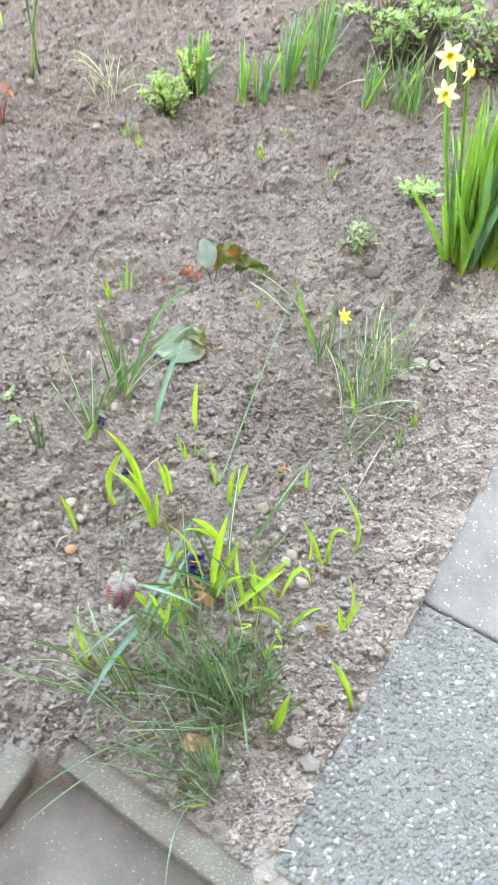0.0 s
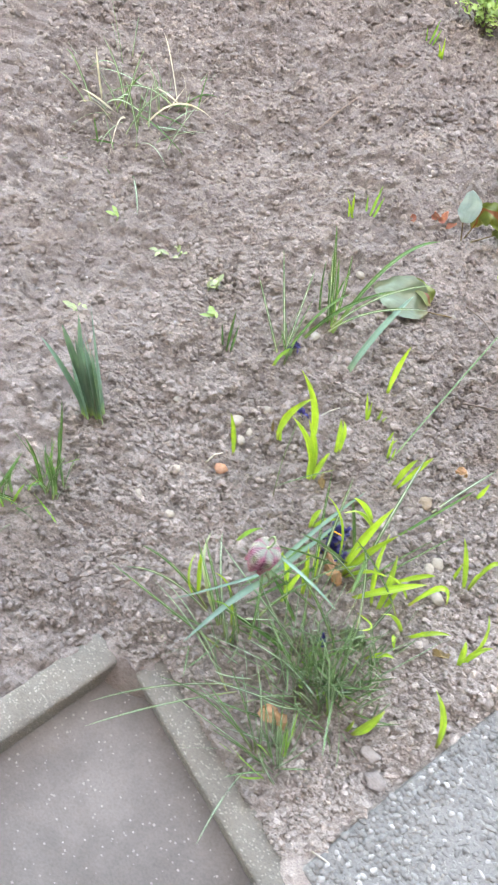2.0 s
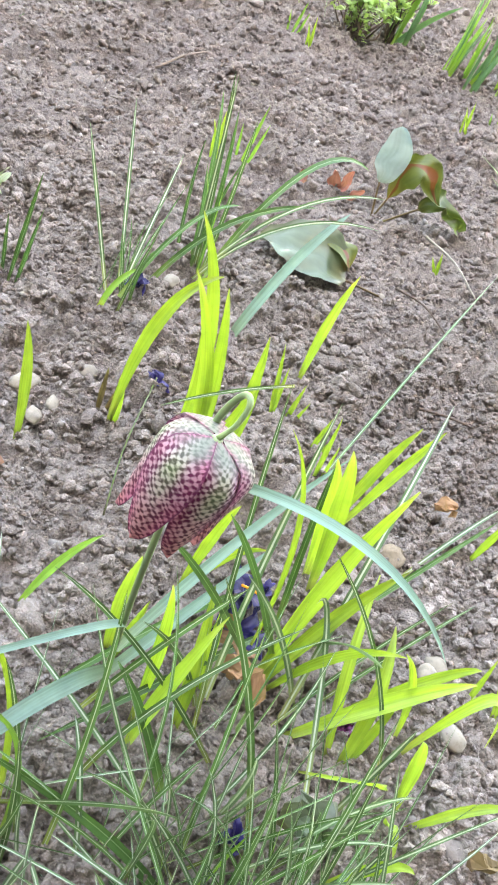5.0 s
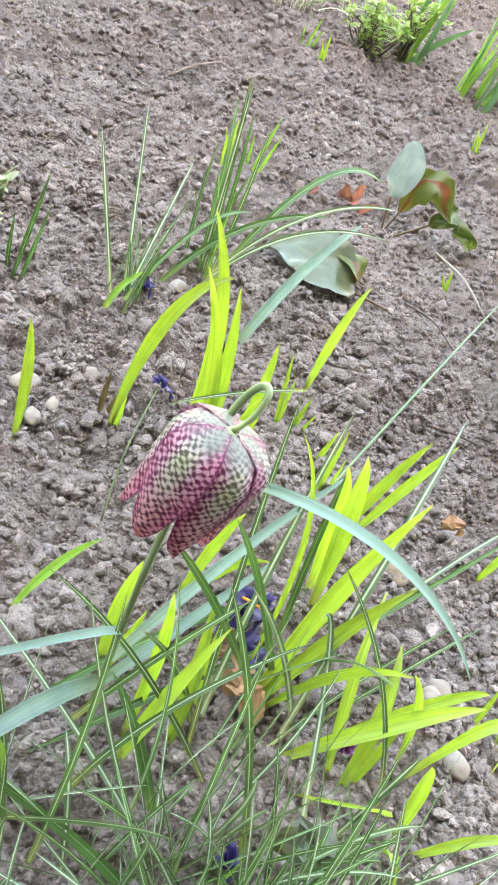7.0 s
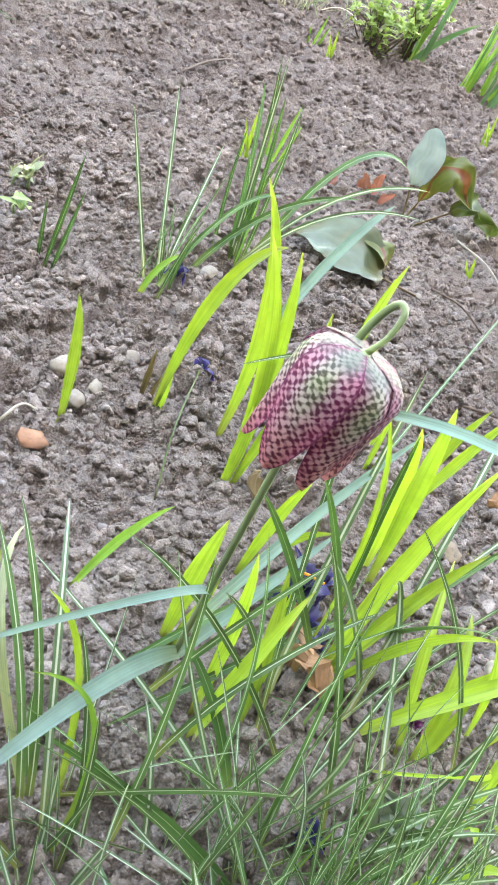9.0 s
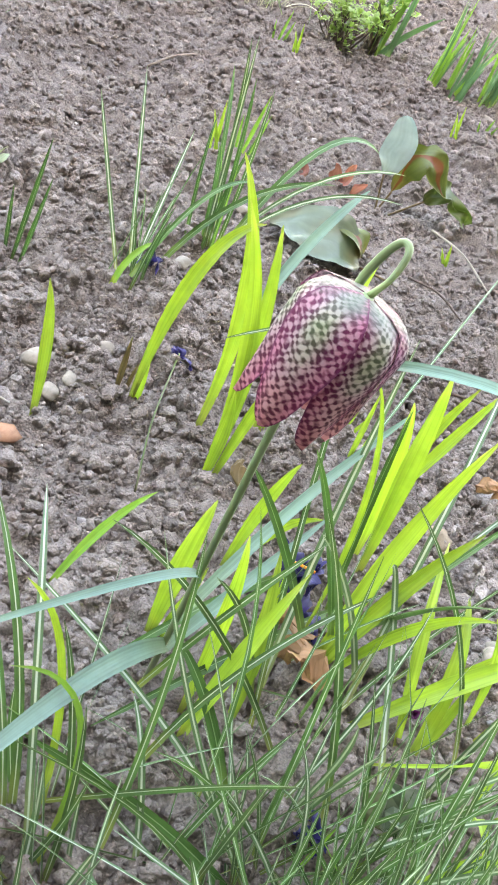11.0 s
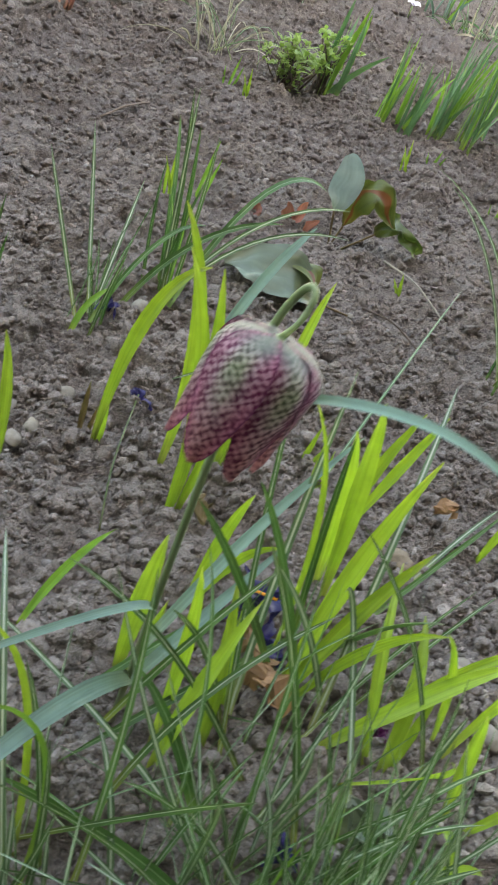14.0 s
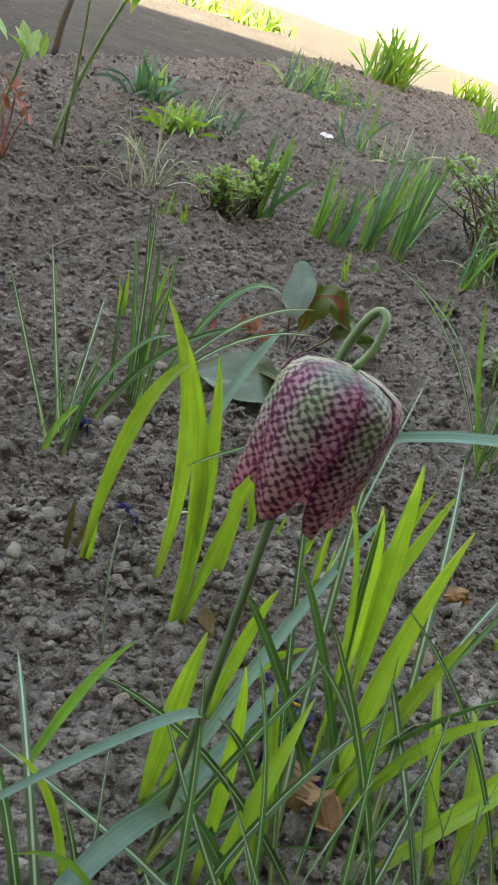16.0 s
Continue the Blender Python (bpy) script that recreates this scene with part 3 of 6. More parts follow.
# the bed's soil: one broken crust of clods, finest where the camera comes nearest
def clods(x, y, size, seed, fill, top):
    """Broken clods on a jittered lattice: the height of the highest one over each place, 0 between them."""
    rng = np.random.default_rng(seed)
    jx, jy, radius, high, way, lean, pick = (rng.uniform(0, 1, (256, 256)) for _ in range(7))
    gx = x / size + 0.16 * lattice(x, y, size * 0.3, seed + 60)
    gy = y / size + 0.16 * lattice(x, y, size * 0.3, seed + 61)
    ix, iy = np.floor(gx).astype(int), np.floor(gy).astype(int)
    best = np.zeros(np.shape(x))
    for a in (-1, 0, 1):
        for b in (-1, 0, 1):
            i, j = (ix + a) % 256, (iy + b) % 256
            u, v = gx - (ix + a + 0.15 + 0.7 * jx[i, j]), gy - (iy + b + 0.15 + 0.7 * jy[i, j])
            r = 0.3 + 0.42 * radius[i, j]
            turn = 6.2832 * way[i, j]
            d = np.hypot(u, v) * 0.55
            for k in range(5):
                ang = turn + k * 1.2566 + 0.5 * np.sin(7.0 * turn + 2.1 * k)
                d = np.maximum(d, (u * np.cos(ang) + v * np.sin(ang)) * (0.85 + 0.3 * np.sin(11.0 * turn + 3.0 * k)))
            p = np.clip((1 - d / r) / 0.28, 0, 1)
            h = top * (0.35 + 0.65 * high[i, j]) * (r / 0.6) * (1 - (1 - p) ** 2.0)
            h = h * (1 + 0.9 * (lean[i, j] - 0.5) * (u * np.cos(3 * turn) + v * np.sin(3 * turn)) / r)
            best = np.maximum(best, np.where(pick[i, j] < fill, h, 0.0))
    return best


def soil_top(x, y):
    """The height of the bed with its clods."""
    x, y = np.asarray(x, float), np.asarray(y, float)
    loose = np.clip(0.75 + 0.45 * lattice(x, y, 0.13, 21) + 0.25 * lattice(x, y, 0.05, 22), 0.25, 1.15)
    near = smoothstep(1.9, 1.2, y)
    big = np.maximum(clods(x, y, 0.030, 31, 0.30 * loose, 0.0150), clods(x, y, 0.016, 32, 0.60 * loose, 0.0125))
    mid = np.maximum(clods(x, y, 0.0105, 33, 0.80 * loose, 0.0105), near * clods(x, y, 0.0070, 34, 0.90 * loose, 0.0075))
    z = np.maximum(big, mid) + near * 0.8 * clods(x, y, 0.0040, 35, 0.9, 0.0028) + near * 0.0004 * lattice(x, y, 0.0024, 36)
    return soil_z(x, y) + z - 0.0082


xs = np.concatenate([np.arange(-1.3, -0.8, 0.03), np.arange(-0.8, -0.37, 0.0032), np.arange(-0.37, 0.17, 0.0023), np.arange(0.17, 0.5, 0.0032), np.arange(0.5, 2.0, 0.02)])
ys = np.concatenate([np.arange(0.05, 0.36, 0.0032), np.arange(0.36, 0.95, 0.0023), np.arange(0.95, 1.35, 0.0026), np.arange(1.35, 2.1, 0.0052), np.arange(2.1, 4.9, 0.02)])
GX, GY = np.meshgrid(xs, ys)
GZ = soil_top(GX, GY)
ok = in_bed(GX, GY, -0.005)
nx = len(xs)
ii, jj = np.meshgrid(np.arange(nx - 1), np.arange(len(ys) - 1))
keep = (ok[:-1, :-1] | ok[1:, 1:] | ok[:-1, 1:] | ok[1:, :-1])
e = (jj * nx + ii)[keep]
SF = np.concatenate([np.stack([e, e + 1, e + nx + 1], 1), np.stack([e, e + nx + 1, e + nx], 1)])
GZ = np.where(ok, GZ, GZ - 0.03)
soil = new("soil", bulk("soil", np.stack([GX.ravel(), GY.ravel(), GZ.ravel()], 1), SF, SOIL))
tagged(soil, "dry grey-brown crumbly garden soil of the bed", "soil", kind="structure")


def bed_places(n, x0, x1, y0, y1, gap):
    out = np.zeros((0, 2))
    while len(out) < n:
        p = np.stack([RNG.uniform(x0, x1, n), RNG.uniform(y0, y1, n)], 1)
        out = np.concatenate([out, p[in_bed(p[:, 0], p[:, 1], gap)]])
    return out[:n]


def crumbs(name, n, box, median, low, high, sub, gap=0.004, mat=None, sink=0.1, chips=4, label="loose dry crumbs of grey-brown garden soil"):
    p = bed_places(n, *box, gap)
    r = np.clip(median * np.exp(RNG.normal(0, 0.5, n)), low, high)
    V, F = scattered(RNG, p, r, sub, sink, (0.5, 0.9), 0.5, height=soil_top, chips=chips)
    ob = new(name, bulk(name, V, F, mat or CRUMB))
    return tagged(ob, label, "soil crumbs", kind="stuff")


crumbs("soil_crumbs", 800, (-0.45, 0.25, 0.34, 1.2), 0.0042, 0.0030, 0.0075, 2, sink=0.05)
crumbs("soil_crumbs", 13500, (-0.42, 0.19, 0.36, 0.92), 0.0020, 0.0012, 0.0050, 2, sink=0.2)
crumbs("soil_crumbs", 21000, (-0.45, 0.2, 0.34, 1.0), 0.0013, 0.0008, 0.0021, 1, gap=0.002, chips=2, sink=0.3)
crumbs("soil_crumbs", 17000, (-0.66, 0.36, 0.28, 1.3), 0.0023, 0.0012, 0.0050, 1, sink=0.1)
crumbs("soil_crumbs", 2500, (-0.05, 0.36, 0.26, 0.9), 0.0016, 0.0009, 0.0032, 1, gap=-0.003, sink=0.5)
crumbs("soil_crumbs", 3000, (-0.27, 0.02, 0.25, 0.46), 0.0018, 0.0009, 0.0036, 1, gap=-0.004, sink=0.5)
crumbs("soil_crumbs", 19000, (-0.9, 0.5, 1.25, 2.1), 0.0032, 0.0018, 0.008, 1, sink=0.0, mat=SHADED_CRUMB)
crumbs("soil_crumbs", 20000, (-0.8, 0.4, 0.95, 1.7), 0.0017, 0.0010, 0.003, 1, chips=2, sink=0.2, mat=SHADED_CRUMB)
crumbs("soil_crumbs", 18000, (-1.0, 1.3, 2.0, 4.1), 0.0036, 0.002, 0.009, 1, sink=-0.1, mat=SHADED_CRUMB)
crumbs("soil_crumbs", 5500, (-1.1, -0.62, 0.3, 1.3), 0.0028, 0.0014, 0.007, 1, sink=0.0)
p = bed_places(34000, -0.05, 0.4, 0.26, 1.25, 0.0)
_, beside = along_out(p[:, 0], p[:, 1], SLAB_CORNER, SLAB_ALONG, SLAB_OUT)
p = p[RNG.uniform(0, 1, len(p)) < smoothstep(-0.24, -0.05, beside) * (0.6 + 0.5 * lattice(p[:, 0], p[:, 1], 0.05, 9))]
V, F = scattered(RNG, p, np.clip(0.0016 * np.exp(RNG.normal(0, 0.5, len(p))), 0.0008, 0.0055), 1, 0.2, (0.5, 0.9), 0.5, height=soil_top, chips=3)
tagged(new("dusty_crumbs", bulk("dusty_crumbs", V, F, DUSTY, False)), "pale dusty crumbs of dry soil beside the slabs", "soil crumbs", kind="stuff")
crumbs("stone_chips", 1700, (-0.75, 0.4, 0.28, 1.9), 0.0016, 0.0009, 0.0042, 1, mat=CHIP, label="scattered small pale stone chips in the soil")


def bar(origin, along, out, length, width, top, height, r, wear=0.0, step=0.008, across=4):
    """A cast stone: a rounded cross-section drawn along its length, its edges a little worn."""
    sec = []
    for cx, cz, a0 in ((width - r, -r, 90), (width - r, -height + r, 0), (r, -height + r, -90), (r, -r, -180)):
        for a in (0, 30, 60, 90):
            q = radians(a0 - a)
            sec.append((cx + r * math.cos(q), cz + r * math.sin(q)))
    sec += [(r + (width - 2 * r) * k / (across + 1), 0.0) for k in range(1, across + 1)]
    rings = max(2, int(length / step))
    V, F, m = [], [], len(sec)
    stops = [0.0, r * 0.35] + list(np.linspace(r, length - r, rings)) + [length - r * 0.35, length]
    for n_, s in enumerate(stops):
        inset = r * 0.8 if n_ in (0, len(stops) - 1) else (r * 0.22 if n_ in (1, len(stops) - 2) else 0.0)
        for o, z in sec:
            cx, cz = width / 2, -height / 2
            o2 = cx + (o - cx) * (1 - 2 * inset / width)
            z2 = cz + (z - cz) * (1 - 2 * inset / height)
            p = np.array((origin[0] + along[0] * s + out[0] * o2, origin[1] + along[1] * s + out[1] * o2, top + z2))
            if wear:
                edge = 1.0 if min(o, width - o) < r * 1.2 else 0.35
                p = p - wear * edge * np.array((0, 0, 1)) * (0.5 + noise.noise(Vector(p * 60))) + wear * 0.4 * np.array((*out, 0)) * noise.noise(Vector(p * 90))
            V.append(p)
    for i in range(len(stops) - 1):
        for k in range(m):
            a, b = i * m + k, i * m + (k + 1) % m
            F.append((a, b, b + m, a + m))
    F.append(tuple(range(m))[::-1])
    F.append(tuple(range((len(stops) - 1) * m, len(stops) * m)))
    return np.array(V), F, None


# paving inside the kerbs, lower than the bed
corner = np.array((-0.246, 0.372)) + 0.0125 * KERB_A_OUT
single("pavement", bar(corner - 0.03 * KERB_A_ALONG, KERB_A_ALONG, -KERB_A_OUT, 0.75, 0.8, -0.060, 0.03, 0.004, step=0.05), PAVING, (-0.1, 0.2, -0.08), "smooth brownish concrete paving slab, dusty with pale specks", "pavement", kind="structure")
for o, al, ou, w, lab in ((KERB_A, KERB_A_ALONG, KERB_A_OUT, 0.037, "narrow worn concrete kerb stone beside the washed slab"), (KERB_B, KERB_B_ALONG, KERB_B_OUT, 0.039, "narrow worn concrete kerb stone, speckled, across a gap in the corner")):
    single("kerb_stone", bar(o, al, ou, 0.62, w, -0.018, 0.12, 0.005, wear=0.0035), KERB, (*o, -0.018), lab, "kerb", "kerb stones round the paving")

def soil_spill(cx, cy, low, high, away, label):
    """A small heap of loose soil that runs out at its rim."""
    gu, gw = np.meshgrid(np.linspace(-0.045, 0.045, 40), np.linspace(-0.045, 0.055, 40))
    sx, sy = cx + gu, cy + gw
    toward, _ = along_out(sx, sy, np.array((cx, cy)), np.array(away), np.array((1.0, 0.0)))
    sz = low + (high - low) * smoothstep(-0.022, 0.012, toward) - 0.012 * smoothstep(0.024, 0.045, np.hypot(gu, gw - 0.012)) + 0.0016 * lattice(sx, sy, 0.009, 41) + 0.0011 * lattice(sx, sy, 0.004, 42)
    faces = [(j * 40 + i, j * 40 + i + 1, (j + 1) * 40 + i + 1, (j + 1) * 40 + i) for j in range(39) for i in range(39)]
    single("soil_spill", (np.stack([sx.ravel(), sy.ravel(), sz.ravel()], 1), faces, None), SOIL, (0, 0, 0), label, "soil", kind="stuff")


soil_spill(-0.246, 0.372, -0.0625, -0.017, (0.05, 1.0), "soil spilled through the gap between the kerb stones")
soil_spill(0.006, 0.262, -0.018, -0.017, (0.0, 1.0), "soil in the joint between the kerb and the washed slab")

# slabs on the sunny side of the bed
single("grey_slab", bar(SLAB_CORNER + 0.3465 * SLAB_ALONG, SLAB_ALONG, SLAB_OUT, 0.346, 0.36, -0.0098, 0.05, 0.004, wear=0.001, step=0.02), SLAB_GREY, (*(SLAB_CORNER + 0.35 * SLAB_ALONG), -0.0098), "smooth grey concrete slab with pale specks at the edge of the bed", "slab", "slabs beside the bed")
single("grey_slab", bar(SLAB_CORNER + 0.697 * SLAB_ALONG, SLAB_ALONG, SLAB_OUT, 0.344, 0.36, -0.0098, 0.05, 0.004, wear=0.001, step=0.02), SLAB_GREY, (*(SLAB_CORNER + 0.697 * SLAB_ALONG), -0.0098), "smooth grey concrete slab with pale specks at the edge of the bed", "slab", "slabs beside the bed")
washed = thing("washed_slab", (*SLAB_CORNER, -0.01), "washed concrete slab covered in grey flat pebbles", "slab", "slabs beside the bed")
part("slab_body", bar(SLAB_CORNER, SLAB_ALONG, SLAB_OUT, 0.345, 0.36, -0.0125, 0.05, 0.004, wear=0.001, step=0.02), MORTAR, washed)

# added unseen wall that shades the bed, and an added pale wall beyond the yard
SHADE_WALL_ALONG, SHADE_WALL_OUT = np.array((0.944, 0.33)), np.array((0.33, -0.944))
reach = 5.5 * 0.944
SHADE_WALL_HEIGHT = reach * math.tan(radians(SUN_ELEVATION)) + 0.15
single("wall_house", bar(np.array((0, -1.5)) - 16 * SHADE_WALL_ALONG, SHADE_WALL_ALONG, SHADE_WALL_OUT, 32, 0.3, SHADE_WALL_HEIGHT, SHADE_WALL_HEIGHT + 0.3, 0.02, step=3), DARK_WALL, (0, -1.5, 0), "plain dark wall added out of view to shade the bed", "wall", kind="structure")
# Added bright backdrop: whitens the view beyond the yard and bounces sunlight back.
single("wall_yard", bar(np.array((-14.0, 12.0)), np.array((0.97, 0.243)), np.array((-0.243, 0.97)), 34, 0.25, 3.2, 3.6, 0.02, step=3), BACKDROP_WALL, (0, 14, 0), "plain pale wall added beyond the yard to whiten the view there", "wall", kind="structure")

# ---- the chequered flower in the middle ----
FLOWER_TOP, FLOWER_LOW = np.array((-0.1500, 0.4665, 0.2215)), np.array((-0.1542, 0.4612, 0.1890))


def tepal(top, low, phi, radius, length, flare, outer):
    axis = unit(low - top)
    e1 = unit(np.cross(axis, (0.2, 1.0, 0.1)))
    e2 = np.cross(axis, e1)
    vs = (0, 0.05, 0.11, 0.18, 0.27, 0.38, 0.5, 0.62, 0.74, 0.84, 0.92, 0.97, 1.0)
    rr = np.interp(vs, (0, 0.05, 0.12, 0.25, 0.45, 0.65, 0.85, 1), (0.12, 0.5, 0.86, 1.03, 1.03, 0.97, 0.88, 0.76))
    hh = np.interp(vs, (0, 0.05, 0.12, 0.25, 0.45, 0.65, 0.85, 1), (0.0, 0.015, 0.06, 0.18, 0.4, 0.62, 0.85, 1.0))
    ww = np.radians(np.interp(vs, (0, 0.2, 0.42, 0.56, 0.7, 0.81, 0.9, 0.96, 1), (33, 36, 36, 32.5, 28, 24, 18.5, 13, 5)))
    V, F, T, G, cols, run = [], [], [], [], 11, 0.0
    for i, v in enumerate(vs):
        if i:
            run += math.hypot((rr[i] - rr[i - 1]) * radius, (hh[i] - hh[i - 1]) * length)
        for k in range(cols):
            u = -1 + 2 * k / (cols - 1)
            a = phi + u * ww[i]
            r = radius * rr[i] * (0.965 + (0.035 if outer else 0.0)) + flare * max(0, v - 0.55) ** 2 * 4 + (0.0006 if outer else -0.0002) * u * u
            r += 0.0005 * math.cos(u * 3.14) * (v > 0.15) + 0.00035 * math.sin(7 * v + 3 * u + phi)
            V.append(top + axis * hh[i] * length + r * (math.cos(a) * e1 + math.sin(a) * e2))
            T.append((u, v))
            G.append((u * ww[i] * radius * rr[i] / 0.00122, run / 0.00112))
    for i in range(len(vs) - 1):
        for k in range(cols - 1):
            a = i * cols + k
            F.append((a, a + 1, a + cols + 1, a + cols))
    return (np.array(V), F, None), {"span": T, "grid": G}


def fritillary():
    foot = (-0.145, 0.522, float(soil_z(-0.145, 0.522)))
    ob = thing("fritillary", foot, "chequered purple and white nodding bell flower on a grey-green stem", "flower")
    stem_line = smooth_path([foot, (-0.147, 0.509, 0.04), (-0.1495, 0.495, 0.09), (-0.152, 0.482, 0.14), (-0.1535, 0.476, 0.185), (-0.1525, 0.4745, 0.216), (-0.1508, 0.4745, 0.2265), (-0.1484, 0.4735, 0.2322), (-0.1466, 0.4710, 0.2316), (-0.1474, 0.4684, 0.2264), tuple(FLOWER_TOP)], 44)
    part("stem", tube(stem_line, np.interp(np.linspace(0, 1, 44), (0, 0.3, 0.75, 0.95, 1), (0.0014, 0.0012, 0.0009, 0.00068, 0.0009)), 10), STEM, ob)
    crown = ICO[2][0] * (0.0018, 0.0018, 0.0013) + FLOWER_TOP + (-0.0003, 0, -0.0008)
    flower = part("flower", (crown, ICO[2][1], np.full((len(crown), 2), 0.6)), STEM, ob, "nodding chequered bell")
    for k in range(6):
        shape, layers = tepal(FLOWER_TOP, FLOWER_LOW, radians(60 * k - 12), 0.0130, 0.0332, (0.0005, 0.0012, 0.001, 0.0036, 0.0014, 0.0012)[k], k % 2 == 0)
        part("tepal", shape, TEPAL, flower, extra=layers)
    for p0, mid, p2, w, face in (
        ((-0.1525, 0.478, 0.195), (-0.110, 0.456, 0.2205), (-0.076, 0.446, 0.206), 0.0032, (0.2, -0.5, 0.85)),
        ((-0.148, 0.505, 0.062), (-0.120, 0.560, 0.092), (-0.090, 0.607, 0.118), 0.0050, (0.1, -0.75, 0.65)),
        ((-0.1495, 0.496, 0.09), (-0.167, 0.467, 0.114), (-0.226, 0.428, 0.082), 0.0032, (0, -0.4, 0.9)),
        ((-0.147, 0.505, 0.046), (-0.170, 0.455, 0.076), (-0.194, 0.399, 0.078), 0.0070, (0.3, -0.3, 0.9)),
        ((-0.147, 0.510, 0.036), (-0.122, 0.556, 0.046), (-0.097, 0.604, 0.052), 0.0056, (0.1, -0.75, 0.65)),
    ):
        part("leaf", blade(p0, mid, p2, w, 15, face=face, fold=0.3, foot=0.75), GLAUCOUS, ob)
    return ob


fritillary()


# ---- lime-green sword leaves ----
def ground_at(x, y):
    return float(soil_z(x, y))


def sword(name, blades, label, category="plant", group="lime-green shoots", mat=None, fold=0.5):
    """A shoot of flat sword-shaped leaves. Each blade: foot x, y; middle or None; tip; width."""
    x, y = blades[0][0]
    ob = thing(name, (x, y, ground_at(x, y)), label, category, group)
    for (bx, by), mid, tip, w, *rest in blades:
        face = rest[0] if rest else (0, -0.85, 0.5)
        part("leaf", blade((bx, by, ground_at(bx, by) - 0.012), mid, tip, w * 0.98, 14, face=face, fold=fold, foot=0.24, swell=0.5, sharp=2.2, wave=0.03, twist=0.25 * math.sin(900 * bx), cols=7), mat or LIME, ob)
    return ob


SHOOT = "yellow-green sword-leaved shoot growing from bare soil"
sword("sword_leaf_shoot", [
    ((-0.168, 0.685), (-0.173, 0.690, 0.082), (-0.2005, 0.693, 0.149), 0.0105),
    ((-0.154, 0.660), (-0.162, 0.650, 0.080), (-0.187, 0.633, 0.156), 0.0100),
    ((-0.152, 0.664), (-0.158, 0.655, 0.075), (-0.1712, 0.641, 0.149), 0.0100),
    ((-0.150, 0.656), (-0.146, 0.652, 0.050), (-0.140, 0.640, 0.105), 0.0075),
    ((-0.154, 0.655), (-0.155, 0.650, 0.03), (-0.159, 0.645, 0.062), 0.0085),
    ((-0.207, 0.690), (-0.199, 0.667, 0.092), (-0.178, 0.680, 0.128), 0.0095),
    ((-0.205, 0.688), None, (-0.204, 0.682, 0.030), 0.0060),
], "tall yellow-green sword-leaved shoot with one arching leaf", group="lime-green shoots")
sword("sword_leaf_shoot", [((-0.138, 0.698), (-0.139, 0.692, 0.055), (-0.144, 0.683, 0.106), 0.0085), ((-0.134, 0.700), (-0.136, 0.705, 0.04), (-0.141, 0.70, 0.075), 0.006), ((-0.116, 0.758), None, (-0.131, 0.765, 0.050), 0.0045), ((-0.117, 0.76), None, (-0.122, 0.765, 0.035), 0.004)], SHOOT)
sword("sword_leaf_shoot", [((-0.109, 0.806), (-0.110, 0.815, 0.04), (-0.1055, 0.826, 0.082), 0.0085)], "single upright yellow-green sword leaf in bare soil")
sword("sword_leaf_shoot", [((-0.2465, 0.647), (-0.251, 0.651, 0.034), (-0.260, 0.657, 0.067), 0.0078)], SHOOT)
sword("sword_leaf_shoot", [((-0.061, 0.688), (-0.058, 0.685, 0.05), (-0.052, 0.677, 0.101), 0.0085), ((-0.058, 0.686), (-0.046, 0.688, 0.055), (-0.037, 0.689, 0.097), 0.0080, (-0.6, -0.7, 0.4))], SHOOT)
sword("sword_leaf_shoot", [((0.037, 0.727), None, (0.036, 0.715, 0.052), 0.0065)], "small yellow-green shoot in bare soil")
sword("sword_leaf_shoot", [
    ((-0.062, 0.632), (-0.083, 0.596, 0.095), (-0.102, 0.552, 0.168), 0.0110),
    ((-0.078, 0.560), (-0.071, 0.585, 0.062), (-0.058, 0.599, 0.126), 0.0120),
    ((-0.066, 0.640), (-0.083, 0.615, 0.075), (-0.098, 0.590, 0.130), 0.0105),
    ((-0.080, 0.556), (-0.062, 0.578, 0.042), (-0.041, 0.592, 0.086), 0.0105),
    ((-0.074, 0.562), (-0.058, 0.556, 0.05), (-0.036, 0.545, 0.086), 0.0070),
    ((-0.085, 0.575), (-0.097, 0.574, 0.09), (-0.123, 0.57, 0.15), 0.0036),
], "tall clump of yellow-green sword leaves behind the grassy tuft")
sword("sword_leaf_shoot", [((-0.150, 0.548), (-0.153, 0.533, 0.055), (-0.154, 0.510, 0.115), 0.0105), ((-0.147, 0.546), None, (-0.143, 0.535, 0.06), 0.006)], SHOOT)
sword("sword_leaf_shoot", [((-0.124, 0.505), (-0.122, 0.502, 0.050), (-0.114, 0.516, 0.097), 0.0095, (-0.5, -0.7, 0.5)), ((-0.106, 0.518), (-0.112, 0.530, 0.035), (-0.121, 0.545, 0.075), 0.0085), ((-0.126, 0.520), (-0.131, 0.518, 0.055), (-0.139, 0.513, 0.104), 0.0075), ((-0.101, 0.540), None, (-0.112, 0.560, 0.06), 0.007)], SHOOT)
sword("sword_leaf_shoot", [((-0.13, 0.60), (-0.128, 0.594, 0.045), (-0.124, 0.585, 0.085), 0.0075), ((-0.128, 0.602), (-0.118, 0.600, 0.03), (-0.100, 0.60, 0.05), 0.007)], SHOOT)
sword("sword_leaf_shoot", [((-0.0624, 0.5401), (-0.0249, 0.5517, 0.0423), (0.005, 0.5604, 0.0718), 0.0105, (0, -0.4, 1)), ((-0.03, 0.575), (-0.0019, 0.5790, 0.0400), (0.012, 0.578, 0.062), 0.0070, (0, -0.4, 1)), ((-0.0483, 0.5344), (-0.0309, 0.5025, 0.0539), (-0.0443, 0.4763, 0.0988), 0.0034, (0, -0.4, 1))], "yellow-green shoot with broad leaves bent over the soil")
